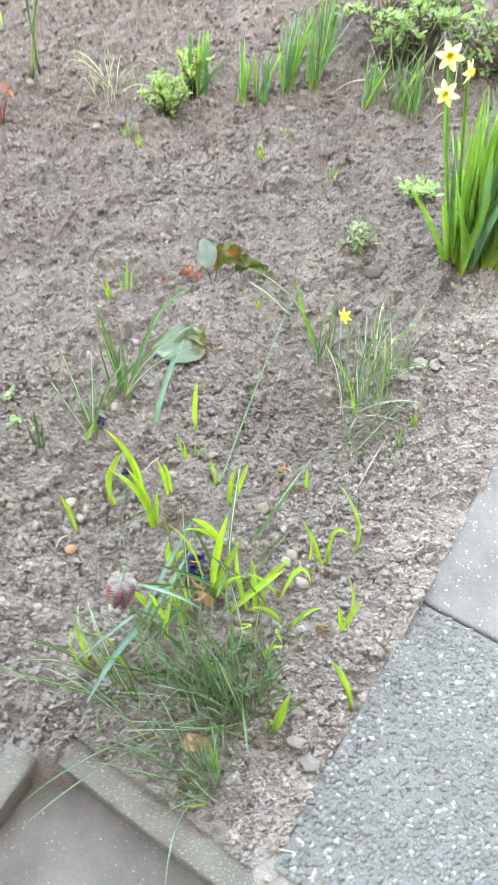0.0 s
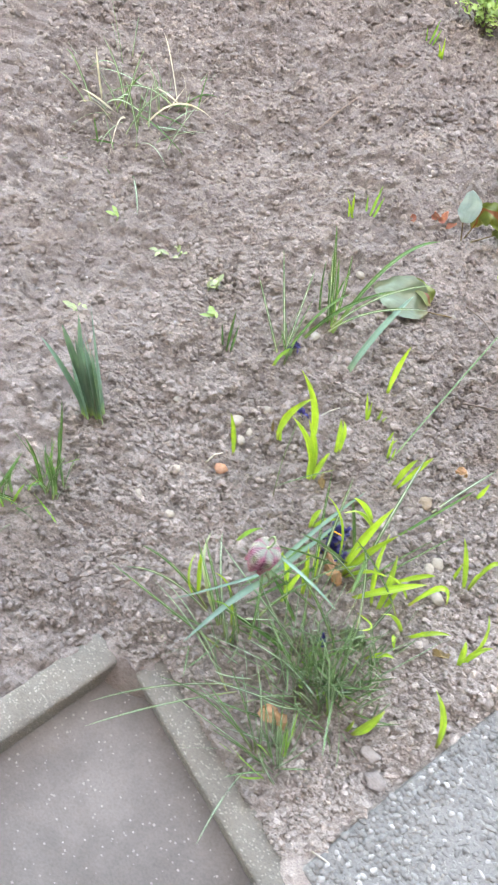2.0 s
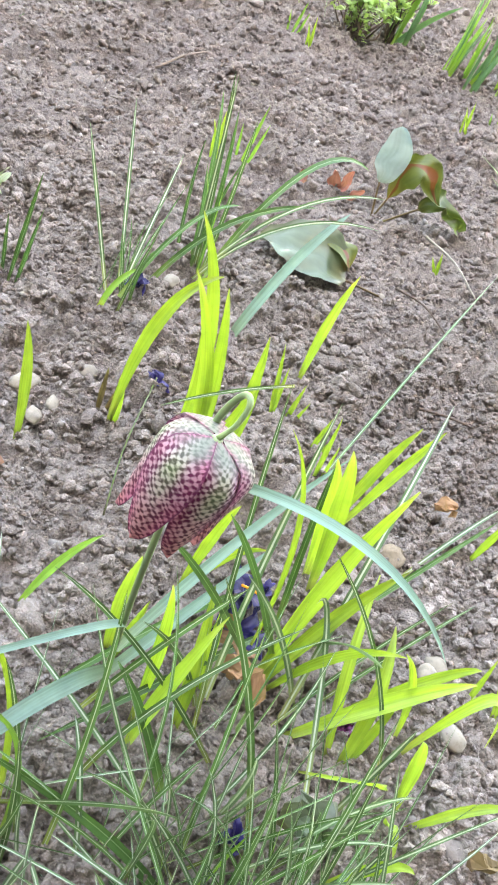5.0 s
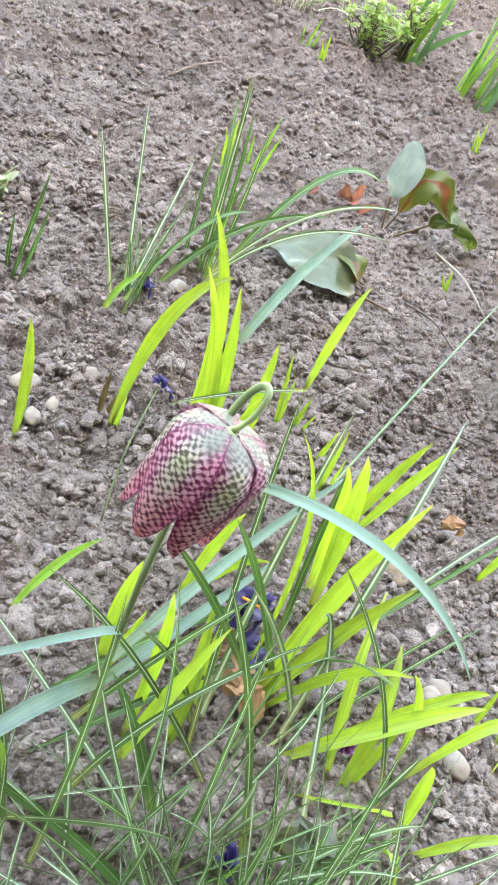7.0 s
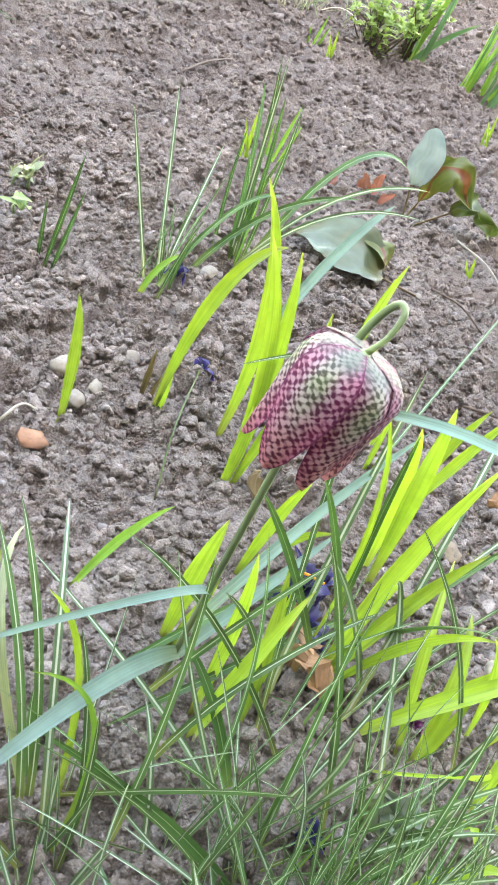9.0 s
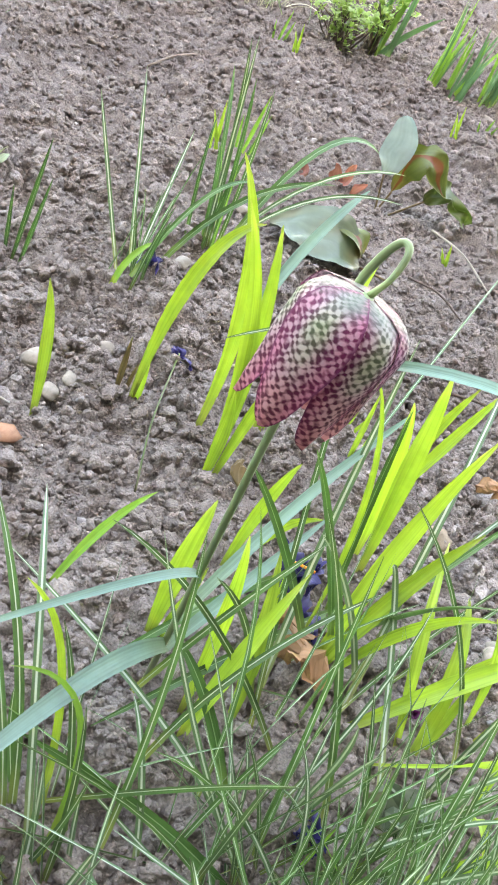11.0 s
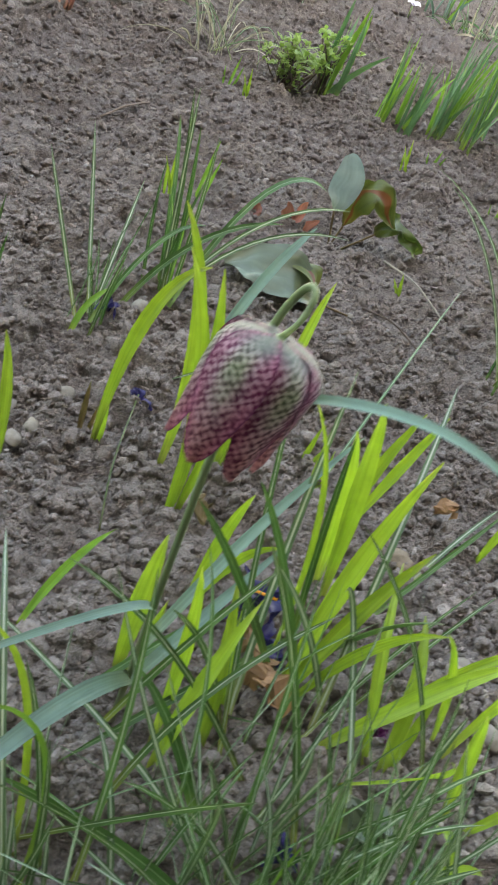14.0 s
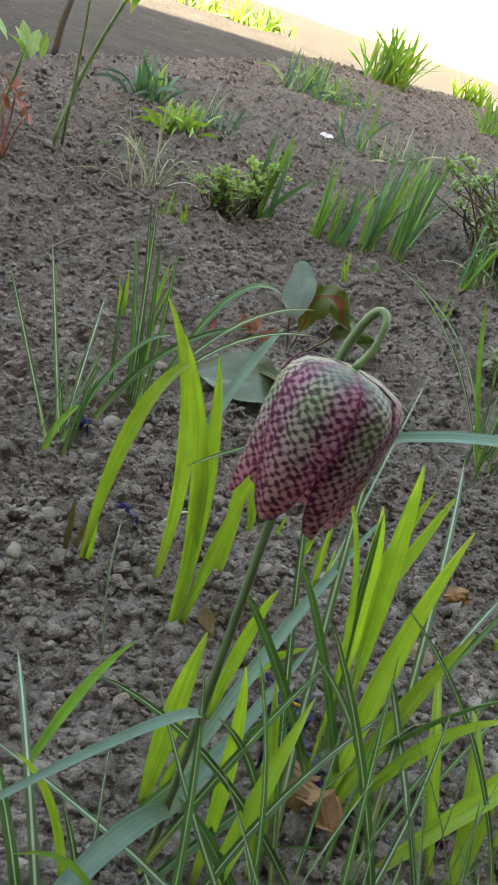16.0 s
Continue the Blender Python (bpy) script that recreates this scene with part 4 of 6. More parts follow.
sword("sword_leaf_shoot", [((-0.0253, 0.5386), (-0.0267, 0.5570, 0.0326), (-0.0314, 0.5849, 0.0567), 0.0095), ((-0.028, 0.540), (-0.045, 0.562, 0.04), (-0.048, 0.60, 0.068), 0.0070), ((0.0032, 0.5699), (-0.0162, 0.5589, 0.0494), (-0.0357, 0.5480, 0.0849), 0.0055), ((-0.02, 0.545), None, (-0.014, 0.566, 0.04), 0.0060)], SHOOT)
sword("sword_leaf_shoot", [((0.001, 0.558), (0.022, 0.572, 0.052), (0.039, 0.571, 0.020), 0.0078, (0, -0.3, 1)), ((0.0098, 0.5337), (-0.0101, 0.5230, 0.0502), (-0.0299, 0.5005, 0.0992), 0.0085), ((0.0096, 0.5262), (0.0307, 0.5317, 0.0220), (0.0519, 0.5373, 0.0300), 0.0065, (0, -0.3, 1)), ((-0.0198, 0.4895), (-0.0073, 0.4890, 0.0219), (0.0051, 0.4885, 0.0303), 0.0065, (0, -0.3, 1)), ((0.004, 0.528), (0.0, 0.515, 0.012), (0.006, 0.505, 0.004), 0.0060, (0, -0.3, 1))], "yellow-green shoot with leaves spread over the soil")
sword("sword_leaf_shoot", [((0.059, 0.604), (0.044, 0.618, 0.03), (0.029, 0.640, 0.050), 0.0075), ((0.061, 0.605), (0.060, 0.616, 0.02), (0.064, 0.619, 0.028), 0.0065), ((0.060, 0.606), (0.064, 0.618, 0.060), (0.088, 0.627, 0.030), 0.0062, (0, -0.3, 1)), ((0.041, 0.612), None, (0.040, 0.622, 0.028), 0.005)], "forked yellow-green shoot with one leaf bent sideways")
sword("sword_leaf_shoot", [((0.087, 0.624), (0.096, 0.640, 0.04), (0.072, 0.6865, 0.060), 0.0058)], "thin curved yellow-green leaf in bare soil")
sword("sword_leaf_shoot", [((0.078, 0.521), (0.084, 0.535, 0.018), (0.098, 0.545, 0.026), 0.0085), ((0.077, 0.521), (0.072, 0.528, 0.02), (0.069, 0.538, 0.031), 0.0082), ((0.079, 0.526), (0.086, 0.545, 0.03), (0.080, 0.570, 0.045), 0.0045)], SHOOT)
sword("sword_leaf_shoot", [((0.085, 0.435), (0.074, 0.454, 0.022), (0.056, 0.477, 0.030), 0.0090)], "single pale yellow-green leaf beside the slab edge")
sword("sword_leaf_shoot", [((-0.003, 0.412), (0.003, 0.414, 0.026), (0.012, 0.430, 0.046), 0.0135), ((-0.008, 0.412), None, (-0.010, 0.414, 0.026), 0.005)], SHOOT)
sword("sword_leaf_shoot", [((-0.200, 0.547), (-0.187, 0.545, 0.04), (-0.172, 0.541, 0.079), 0.0058, (-0.3, -0.7, 0.6))], "thin arching green leaf in bare soil", mat=DAFFODIL_LEAF)
sword("sword_leaf_shoot", [((-0.206, 0.466), (-0.214, 0.482, 0.035), (-0.221, 0.500, 0.062), 0.0065), ((-0.205, 0.465), (-0.221, 0.47, 0.045), (-0.226, 0.498, 0.048), 0.0036)], SHOOT)
for bx, by, tx, ty, tz in ((-0.087, 0.745, -0.085, 0.74, 0.032), (-0.108, 0.77, -0.107, 0.765, 0.028), (-0.078, 0.722, -0.083, 0.722, 0.05), (-0.217, 0.697, -0.218, 0.69, 0.034)):
    sword("small_shoot", [((bx, by), None, (tx, ty, tz), 0.0045), ((bx + 0.004, by), None, (tx + 0.008, ty, tz * 0.6), 0.003)], "small brownish-green shoot breaking through the soil", group="small shoots", mat=SHEATH if by < 0.7 else LIME)


# ---- grassy crocus tufts ----
def tuft(name, x, y, n, length, width, label, mats=(CROCUS,), lean=(0, 0), spread=0.6, droop=0.35, foot=0.012, seed=1, extra=(), group="grassy tufts", category="plant"):
    """A tuft of narrow leaves that fan out from one foot."""
    rng = np.random.default_rng(seed)
    ob = thing(name, (x, y, ground_at(x, y)), label, category, group)
    for _ in range(n):
        a = rng.uniform(0, 2 * math.pi)
        tilt = abs(rng.normal(0, spread))
        way = unit(np.array((math.cos(a) * math.sin(tilt) + lean[0], math.sin(a) * math.sin(tilt) + lean[1], math.cos(tilt) + 0.05)))
        ln = rng.uniform(*length)
        fx, fy = x + rng.normal(0, foot), y + rng.normal(0, foot)
        p0 = np.array((fx, fy, ground_at(fx, fy) - 0.010))
        bend = droop * rng.uniform(0.2, 1.2) * ln * math.sin(min(1.4, tilt + 0.25))
        mid = p0 + way * ln * 0.52 + (0, 0, 0.02 * ln) + rng.normal(0, 0.012 * ln, 3)
        tip = p0 + way * ln + np.array((0, 0, -bend)) + rng.normal(0, 0.035 * ln, 3)
        tip[2] = max(tip[2], float(soil_base(tip[0], tip[1])) + 0.008)
        mat = mats[int(rng.integers(0, len(mats)))]
        az = rng.uniform(0, 6.28)
        part("leaf", blade(p0, mid, tip, width * rng.uniform(0.75, 1.2), 10, face=(math.cos(az), math.sin(az), 0.4), fold=0.35, foot=0.8, sharp=4, twist=rng.normal(0, 0.5), cols=4), mat, ob)
    for p0, mid, tip, w, mat in extra:
        part("leaf", blade(p0, mid, tip, w, 13, fold=0.35, foot=0.85, sharp=5, cols=5), mat, ob)
    return ob


GRASSY = "tuft of narrow dark green leaves with white midribs"
tuft("crocus_tuft", -0.066, 0.350, 56, (0.05, 0.12), 0.0020, "low tuft of narrow striped leaves beside the kerb", (CROCUS, CROCUS_PALE, CROCUS, DAFFODIL_LEAF), (-0.3, 0.3), 0.5, 0.12, 0.009, seed=11, extra=(
    ((-0.090, 0.352, -0.015), (-0.130, 0.366, 0.035), (-0.1773, 0.3809, 0.030), 0.0022, CROCUS_PALE),
    ((-0.092, 0.354, -0.015), (-0.150, 0.366, 0.045), (-0.2054, 0.3649, 0.050), 0.0022, CROCUS),
    ((-0.088, 0.350, -0.015), (-0.125, 0.362, 0.050), (-0.1660, 0.3830, 0.055), 0.0020, CROCUS),
    ((-0.086, 0.349, -0.015), (-0.135, 0.350, 0.030), (-0.1850, 0.3600, 0.025), 0.0020, CROCUS_PALE),
    ((-0.084, 0.348, -0.015), (-0.110, 0.370, 0.050), (-0.1450, 0.4000, 0.075), 0.0020, CROCUS),
    ((-0.082, 0.350, -0.015), (-0.100, 0.380, 0.055), (-0.1250, 0.4150, 0.085), 0.0020, CROCUS_PALE),
))
tuft("crocus_tuft", -0.046, 0.424, 84, (0.07, 0.16), 0.0021, GRASSY, (CROCUS, CROCUS, CROCUS, CROCUS_PALE), (-0.15, 0.12), 0.6, 0.1, 0.018, seed=12)
tuft("crocus_tuft", -0.044, 0.428, 46, (0.035, 0.085), 0.0024, "short dense green leaves with yellow feet among longer ones", (CROCUS, CROCUS, DAFFODIL_LEAF), (-0.1, 0.08), 0.55, 0.1, 0.020, seed=17)
tuft("crocus_tuft", -0.088, 0.450, 58, (0.07, 0.15), 0.0021, GRASSY, (CROCUS, CROCUS, CROCUS, CROCUS_PALE), (0.0, 0.12), 0.6, 0.1, 0.02, seed=13, extra=(
    ((-0.0927, 0.4687, -0.0095), (-0.1303, 0.4780, 0.0345), (-0.2181, 0.5294, 0.0345), 0.0027, CROCUS_PALE),
    ((-0.0825, 0.5132, -0.006), (-0.1350, 0.5033, 0.0679), (-0.1820, 0.5076, 0.0906), 0.0026, CROCUS),
    ((-0.1391, 0.4485, -0.0063), (-0.1440, 0.4681, 0.0643), (-0.1537, 0.4919, 0.1175), 0.0026, CROCUS),
    ((-0.0592, 0.4918, -0.0052), (-0.0931, 0.4937, 0.0813), (-0.1269, 0.4931, 0.1444), 0.0030, CROCUS),
    ((-0.0532, 0.5613, -0.0060), (-0.0823, 0.5532, 0.0521), (-0.1114, 0.5451, 0.0902), 0.0030, CROCUS_PALE),
    ((-0.1650, 0.4586, -0.001), (-0.1263, 0.4462, 0.0646), (-0.1096, 0.4258, 0.1172), 0.0022, CROCUS),
    ((-0.0795, 0.4450, -0.0057), (-0.1154, 0.4571, 0.0135), (-0.1817, 0.4611, 0.0309), 0.0052, STRAP),
    ((-0.1237, 0.4469, -0.0061), (-0.1373, 0.4652, 0.0287), (-0.1510, 0.4826, 0.0440), 0.0026, CROCUS_PALE),
    ((-0.0994, 0.4889, -0.0053), (-0.1226, 0.4995, 0.0302), (-0.1445, 0.5114, 0.0455), 0.0044, STRAP),
    ((-0.0737, 0.4894, -0.0060), (-0.0789, 0.4725, 0.0578), (-0.0840, 0.4557, 0.1015), 0.0028, CROCUS_PALE),
    ((-0.0759, 0.4916, -0.0059), (-0.0795, 0.4810, 0.0502), (-0.0870, 0.4715, 0.0891), 0.0028, CROCUS_PALE),
    ((-0.1003, 0.5378, -0.0033), (-0.1217, 0.5194, 0.0551), (-0.1436, 0.4998, 0.0938), 0.0028, CROCUS),
    ((-0.0961, 0.6173, -0.0062), (-0.1328, 0.5535, 0.0219), (-0.1700, 0.4893, 0.0295), 0.0042, STRAP),
    ((-0.0661, 0.6105, -0.0038), (-0.1119, 0.5406, 0.0211), (-0.1598, 0.4729, 0.0308), 0.0042, STRAP),
    ((-0.150, 0.500, 0.02), (-0.132, 0.510, 0.07), (-0.110, 0.533, 0.098), 0.0028, CROCUS),
    ((-0.140, 0.470, 0.02), (-0.120, 0.495, 0.065), (-0.078, 0.544, 0.078), 0.0028, CROCUS),
))
tuft("crocus_tuft", -0.092, 0.548, 7, (0.06, 0.12), 0.0022, "few long dark leaves, one of them bent over, behind the flower", (CROCUS, STRAP), (0.0, 0.0), 0.35, 0.1, 0.012, seed=16, extra=(
    ((-0.128, 0.601, 0.146), (-0.152, 0.582, 0.143), (-0.174, 0.564, 0.136), 0.0015, CROCUS),
    ((-0.098, 0.520, 0.0), (-0.116, 0.566, 0.076), (-0.129, 0.600, 0.147), 0.0026, CROCUS),
    ((-0.098, 0.540, 0.0), (-0.104, 0.568, 0.07), (-0.107, 0.600, 0.15), 0.0034, CROCUS_PALE),
    ((-0.082, 0.570, 0.0), (-0.119, 0.535, 0.080), (-0.150, 0.505, 0.138), 0.0036, STRAP),
    ((-0.070, 0.575, 0.0), (-0.104, 0.551, 0.080), (-0.132, 0.528, 0.136), 0.0034, STRAP),
    ((-0.075, 0.60, 0.0), (-0.088, 0.595, 0.07), (-0.098, 0.585, 0.13), 0.0034, STRAP),
))
tuft("crocus_tuft", -0.150, 0.432, 24, (0.06, 0.13), 0.0023, GRASSY, (CROCUS, CROCUS_PALE), (-0.15, 0.0), 0.75, 0.12, 0.016, seed=14, extra=(
    ((-0.165, 0.43, 0.0), (-0.235, 0.435, 0.045), (-0.305, 0.455, 0.032), 0.0034, CROCUS),
    ((-0.13, 0.405, -0.006), (-0.20, 0.366, 0.012), (-0.260, 0.323, 0.0015), 0.0024, CROCUS_PALE),
    ((-0.125, 0.40, -0.006), (-0.19, 0.348, 0.024), (-0.250, 0.2975, 0.02), 0.0024, CROCUS_PALE),
    ((-0.09, 0.33, -0.015), (-0.10, 0.29, 0.035), (-0.105, 0.245, 0.03), 0.0022, CROCUS_PALE),
))
tuft("crocus_tuft", -0.020, 0.464, 46, (0.06, 0.14), 0.0020, GRASSY, (CROCUS, CROCUS, CROCUS_PALE), (0.03, 0.05), 0.6, 0.1, 0.018, seed=15, extra=(
    ((-0.0388, 0.6287, -0.0054), (-0.0044, 0.6687, 0.0232), (0.0247, 0.7040, 0.0444), 0.0032, STRAP),
    ((-0.0074, 0.6819, -0.0055), (0.0204, 0.7226, 0.0092), (0.0463, 0.7630, 0.0069), 0.0030, CROCUS_PALE),
    ((-0.0866, 0.6800, -0.0060), (-0.0330, 0.8590, 0.0200), (0.0210, 1.0386, 0.0300), 0.0020, CROCUS),
    ((-0.0034, 0.5448, -0.0058), (-0.0396, 0.5518, 0.0639), (-0.0844, 0.5604, 0.1104), 0.0022, CROCUS),
    ((-0.0663, 0.5388, -0.0032), (-0.0358, 0.5830, 0.0200), (-0.0013, 0.6209, 0.0517), 0.0022, CROCUS),
    ((-0.0484, 0.5631, -0.0093), (-0.0107, 0.6055, 0.0245), (0.0198, 0.6419, 0.0367), 0.0022, CROCUS),
    ((-0.0256, 0.5137, -0.0060), (-0.0221, 0.5206, 0.0405), (-0.0185, 0.5276, 0.0670), 0.0032, CROCUS_PALE),
    ((-0.0286, 0.4916, -0.0059), (-0.0334, 0.4867, 0.0499), (-0.0379, 0.4798, 0.0890), 0.0028, CROCUS_PALE),
    ((-0.0573, 0.5999, -0.0059), (-0.0617, 0.5454, 0.0767), (-0.0661, 0.4908, 0.1393), 0.0044, STRAP),
    ((-0.0369, 0.5106, -0.0045), (-0.0597, 0.5722, 0.0436), (-0.0762, 0.5613, 0.0741), 0.0030, CROCUS_PALE),
    ((-0.06, 0.55, 0.0), (-0.055, 0.61, 0.08), (-0.045, 0.68, 0.12), 0.0035, CROCUS_PALE),
))
tuft("crocus_tuft", -0.158, 0.435, 6, (0.05, 0.10), 0.0024, "loose tuft of yellowish-green narrow leaves near the kerb", (DAFFODIL_LEAF, CROCUS_PALE, CROCUS), (-0.2, 0.2), 0.35, 0.12, 0.008, seed=18, extra=(
    ((-0.160, 0.440, -0.008), (-0.186, 0.472, 0.062), (-0.2074, 0.5176, 0.083), 0.0028, CROCUS_PALE),
    ((-0.166, 0.446, -0.008), (-0.208, 0.480, 0.048), (-0.2212, 0.5256, 0.049), 0.0034, PALE_LEAF),
    ((-0.162, 0.452, -0.008), (-0.176, 0.474, 0.052), (-0.1963, 0.4713, 0.091), 0.0028, LIME),
    ((-0.157, 0.440, -0.008), (-0.164, 0.450, 0.066), (-0.1887, 0.4440, 0.088), 0.0021, DAFFODIL_LEAF),
    ((-0.170, 0.448, -0.008), (-0.190, 0.470, 0.055), (-0.2218, 0.5037, 0.090), 0.0032, CROCUS),
    ((-0.172, 0.446, -0.008), (-0.194, 0.466, 0.050), (-0.2260, 0.4990, 0.080), 0.0032, CROCUS),
    ((-0.190, 0.462, -0.008), (-0.238, 0.474, 0.045), (-0.2797, 0.4760, 0.060), 0.0036, CROCUS),
    ((-0.186, 0.458, -0.008), (-0.240, 0.462, 0.040), (-0.2874, 0.4538, 0.040), 0.0030, CROCUS_PALE),
    ((-0.140, 0.395, -0.008), (-0.195, 0.425, 0.045), (-0.2532, 0.4513, 0.050), 0.0020, CROCUS_PALE),
    ((-0.139, 0.394, -0.008), (-0.190, 0.430, 0.040), (-0.2450, 0.4580, 0.045), 0.0018, CROCUS_PALE),
))
tuft("crocus_tuft", -0.253, 0.808, 11, (0.06, 0.10), 0.0022, "striped narrow-leaved tuft with a withered violet flower", (CROCUS, STRAP), (0, 0), 0.3, 0.1, 0.008, seed=21, extra=(
    ((-0.256, 0.80, 0.0), None, (-0.305, 0.831, 0.092), 0.0028, CROCUS_PALE),
    ((-0.250, 0.81, 0.0), None, (-0.291, 0.872, 0.102), 0.0028, CROCUS_PALE),
    ((-0.248, 0.81, 0.0), None, (-0.251, 0.887, 0.072), 0.0028, CROCUS_PALE),
    ((-0.246, 0.80, 0.0), (-0.225, 0.84, 0.05), (-0.2, 0.88, 0.06), 0.0034, STRAP),
    ((-0.252, 0.777, 0.0), (-0.248, 0.783, 0.02), (-0.238, 0.79, 0.035), 0.0042, DAFFODIL_LEAF),
))
tuft("crocus_tuft", -0.212, 0.868, 7, (0.07, 0.12), 0.0024, "upright tuft of narrow striped leaves, some arching over", (CROCUS, STRAP, DAFFODIL_LEAF), (-0.02, 0.06), 0.12, 0.1, 0.007, seed=22, extra=(
    ((-0.21, 0.865, 0.0), (-0.165, 0.88, 0.075), (-0.109, 0.910, 0.099), 0.0029, CROCUS_PALE),
    ((-0.21, 0.86, 0.0), (-0.165, 0.86, 0.07), (-0.105, 0.876, 0.092), 0.0029, CROCUS_PALE),
    ((-0.205, 0.86, 0.0), (-0.17, 0.93, 0.08), (-0.125, 1.0, 0.075), 0.0048, STRAP),
    ((-0.235, 0.83, 0.0), (-0.20, 0.86, 0.055), (-0.15, 0.90, 0.075), 0.0044, STRAP),
    ((-0.166, 0.81, 0.0), (-0.150, 0.85, 0.05), (-0.127, 0.896, 0.084), 0.0075, GLAUCOUS),
    ((-0.214, 0.868, -0.008), (-0.222, 0.866, 0.07), (-0.2301, 0.8555, 0.1536), 0.0032, CROCUS_PALE),
    ((-0.212, 0.870, -0.008), (-0.223, 0.880, 0.07), (-0.2377, 0.8895, 0.1414), 0.0034, CROCUS),
    ((-0.216, 0.872, -0.008), (-0.230, 0.900, 0.06), (-0.2468, 0.9320, 0.1078), 0.0034, STRAP),
    ((-0.209, 0.866, -0.008), (-0.215, 0.872, 0.06), (-0.2240, 0.8720, 0.1250), 0.0032, STRAP),
    ((-0.207, 0.868, -0.008), (-0.208, 0.880, 0.06), (-0.2120, 0.8900, 0.1180), 0.0030, CROCUS),
))
# the mixed tuft towards the slabs, with a small yellow flower
tuft("crocus_tuft", 0.118, 0.850, 66, (0.07, 0.17), 0.0022, "loose grassy tuft of dull green and dry leaves", (CROCUS, CROCUS, CROCUS_PALE, DAFFODIL_LEAF, STRAW), (0.0, 0.1), 0.62, 0.35, 0.022, seed=31)
tuft("crocus_tuft", 0.062, 0.935, 8, (0.08, 0.14), 0.0036, "striped leaves fanning from bare soil", (CROCUS, STRAP), (0.0, 0.05), 0.3, 0.15, 0.008, seed=32, extra=(
    ((0.06, 0.935, 0.0), (0.02, 0.97, 0.085), (-0.055, 0.99, 0.13), 0.0022, CROCUS_PALE),
    ((0.062, 0.935, 0.0), (0.01, 0.95, 0.085), (-0.045, 0.96, 0.13), 0.0022, CROCUS_PALE),
    ((0.065, 0.94, 0.0), (0.035, 0.95, 0.07), (0.02, 0.97, 0.13), 0.0045, DAFFODIL_LEAF),
))
tuft("crocus_tuft", 0.150, 0.930, 30, (0.07, 0.15), 0.0022, "grassy tuft with dry bent leaves", (CROCUS_PALE, CROCUS, STRAW), (0.05, 0.0), 0.6, 0.3, 0.02, seed=33)
tuft("crocus_tuft", 0.170, 0.792, 7, (0.05, 0.12), 0.0028, "small pale tuft at the edge of the soil", (CROCUS_PALE, DAFFODIL_LEAF), (0.1, -0.1), 0.6, 0.3, 0.006, seed=34, extra=(((0.145, 0.795, 0.014), (0.120, 0.748, 0.020), (0.096, 0.704, 0.010), 0.0018, STRAW),))
tuft("crocus_tuft", -0.413, 0.516, 17, (0.08, 0.15), 0.0034, GRASSY, (CROCUS, STRAP), (0, 0.1), 0.3, 0.1, 0.006, seed=41)
tuft("crocus_tuft", -0.448, 0.490, 22, (0.05, 0.12), 0.0034, GRASSY, (CROCUS, DAFFODIL_LEAF, STRAP), (0, 0), 0.7, 0.3, 0.012, seed=42)
tuft("crocus_tuft", -0.47, 0.43, 16, (0.07, 0.13), 0.0034, GRASSY, (CROCUS, STRAP), (0.1, 0), 0.9, 0.4, 0.012, seed=43)


# ---- crocus remains ----
def crocus_flower(x, y, size, label, seed, z=0.0, stigma=False, mat=VIOLET):
    rng = np.random.default_rng(seed)
    zz = ground_at(x, y) + z
    ob = thing("crocus_flower", (x, y, zz), label, "flower", "withered crocus flowers")
    for k in range(8):
        a = 2 * math.pi * k / 8 + rng.normal(0, 0.4)
        d = np.array((math.cos(a), math.sin(a), 0.0))
        p0 = np.array((x, y, zz + size * 0.15))
        part("petal", blade(p0, p0 + d * size * 0.45 + (0, 0, size * rng.uniform(0.15, 0.7)), p0 + d * size * rng.uniform(0.4, 0.9) + (0, 0, size * rng.uniform(-0.1, 0.5)), size * 0.4, 8, face=(*-d[:2], 1), fold=0.6, foot=0.4, sharp=3, wave=0.15, crumple=size * 0.22, crumple_size=size * 0.35), mat, ob)
    if stigma:
        part("stigma", tube(smooth_path([(x, y, zz + size * 0.2), (x - size * 0.25, y - 0.1 * size, zz + size * 0.75), (x + size * 0.3, y - 0.2 * size, zz + size * 0.85)], 8), size * 0.035, 6), ORANGE, ob)
    return ob


crocus_flower(-0.238, 0.811, 0.012, "small withered violet crocus flower at the foot of a tuft", 1, 0.006)
crocus_flower(-0.194, 0.728, 0.0125, "small crumpled violet crocus flower on the soil", 2, 0.006)
crocus_flower(-0.098, 0.598, 0.021, "wilted dark violet crocus flower with an orange stigma", 3, 0.012, True)
crocus_flower(-0.096, 0.580, 0.021, "wilted dark violet crocus flower lying on the soil", 4, 0.0)
crocus_flower(-0.068, 0.480, 0.010, "small withered dark violet crocus flower among leaves", 5, 0.006)
crocus_flower(-0.029, 0.557, 0.007, "tiny magenta crocus remains among leaves", 6, 0.006, mat=MAGENTA)


# ---- broad tulip-like leaves ----
def broad_leaf(name, foot, mid, tip, width, face, mat, label, petiole=None, curl=0.12, belly=0.85, group="broad leaves", crumple=0.004, fold=0.2):
    ob = thing(name, foot, label, "leaf", group)
    part("leaf_blade", blade(foot, mid, tip, width, 21, face=face, fold=fold, belly=belly, wave=curl, cols=13, blunt=0.5, crumple=crumple, crumple_size=0.014), mat, ob)
    if petiole is not None:
        part("petiole", tube(bezier(foot, None, petiole, 6), 0.0010, 6), SHEATH, ob)
    return ob


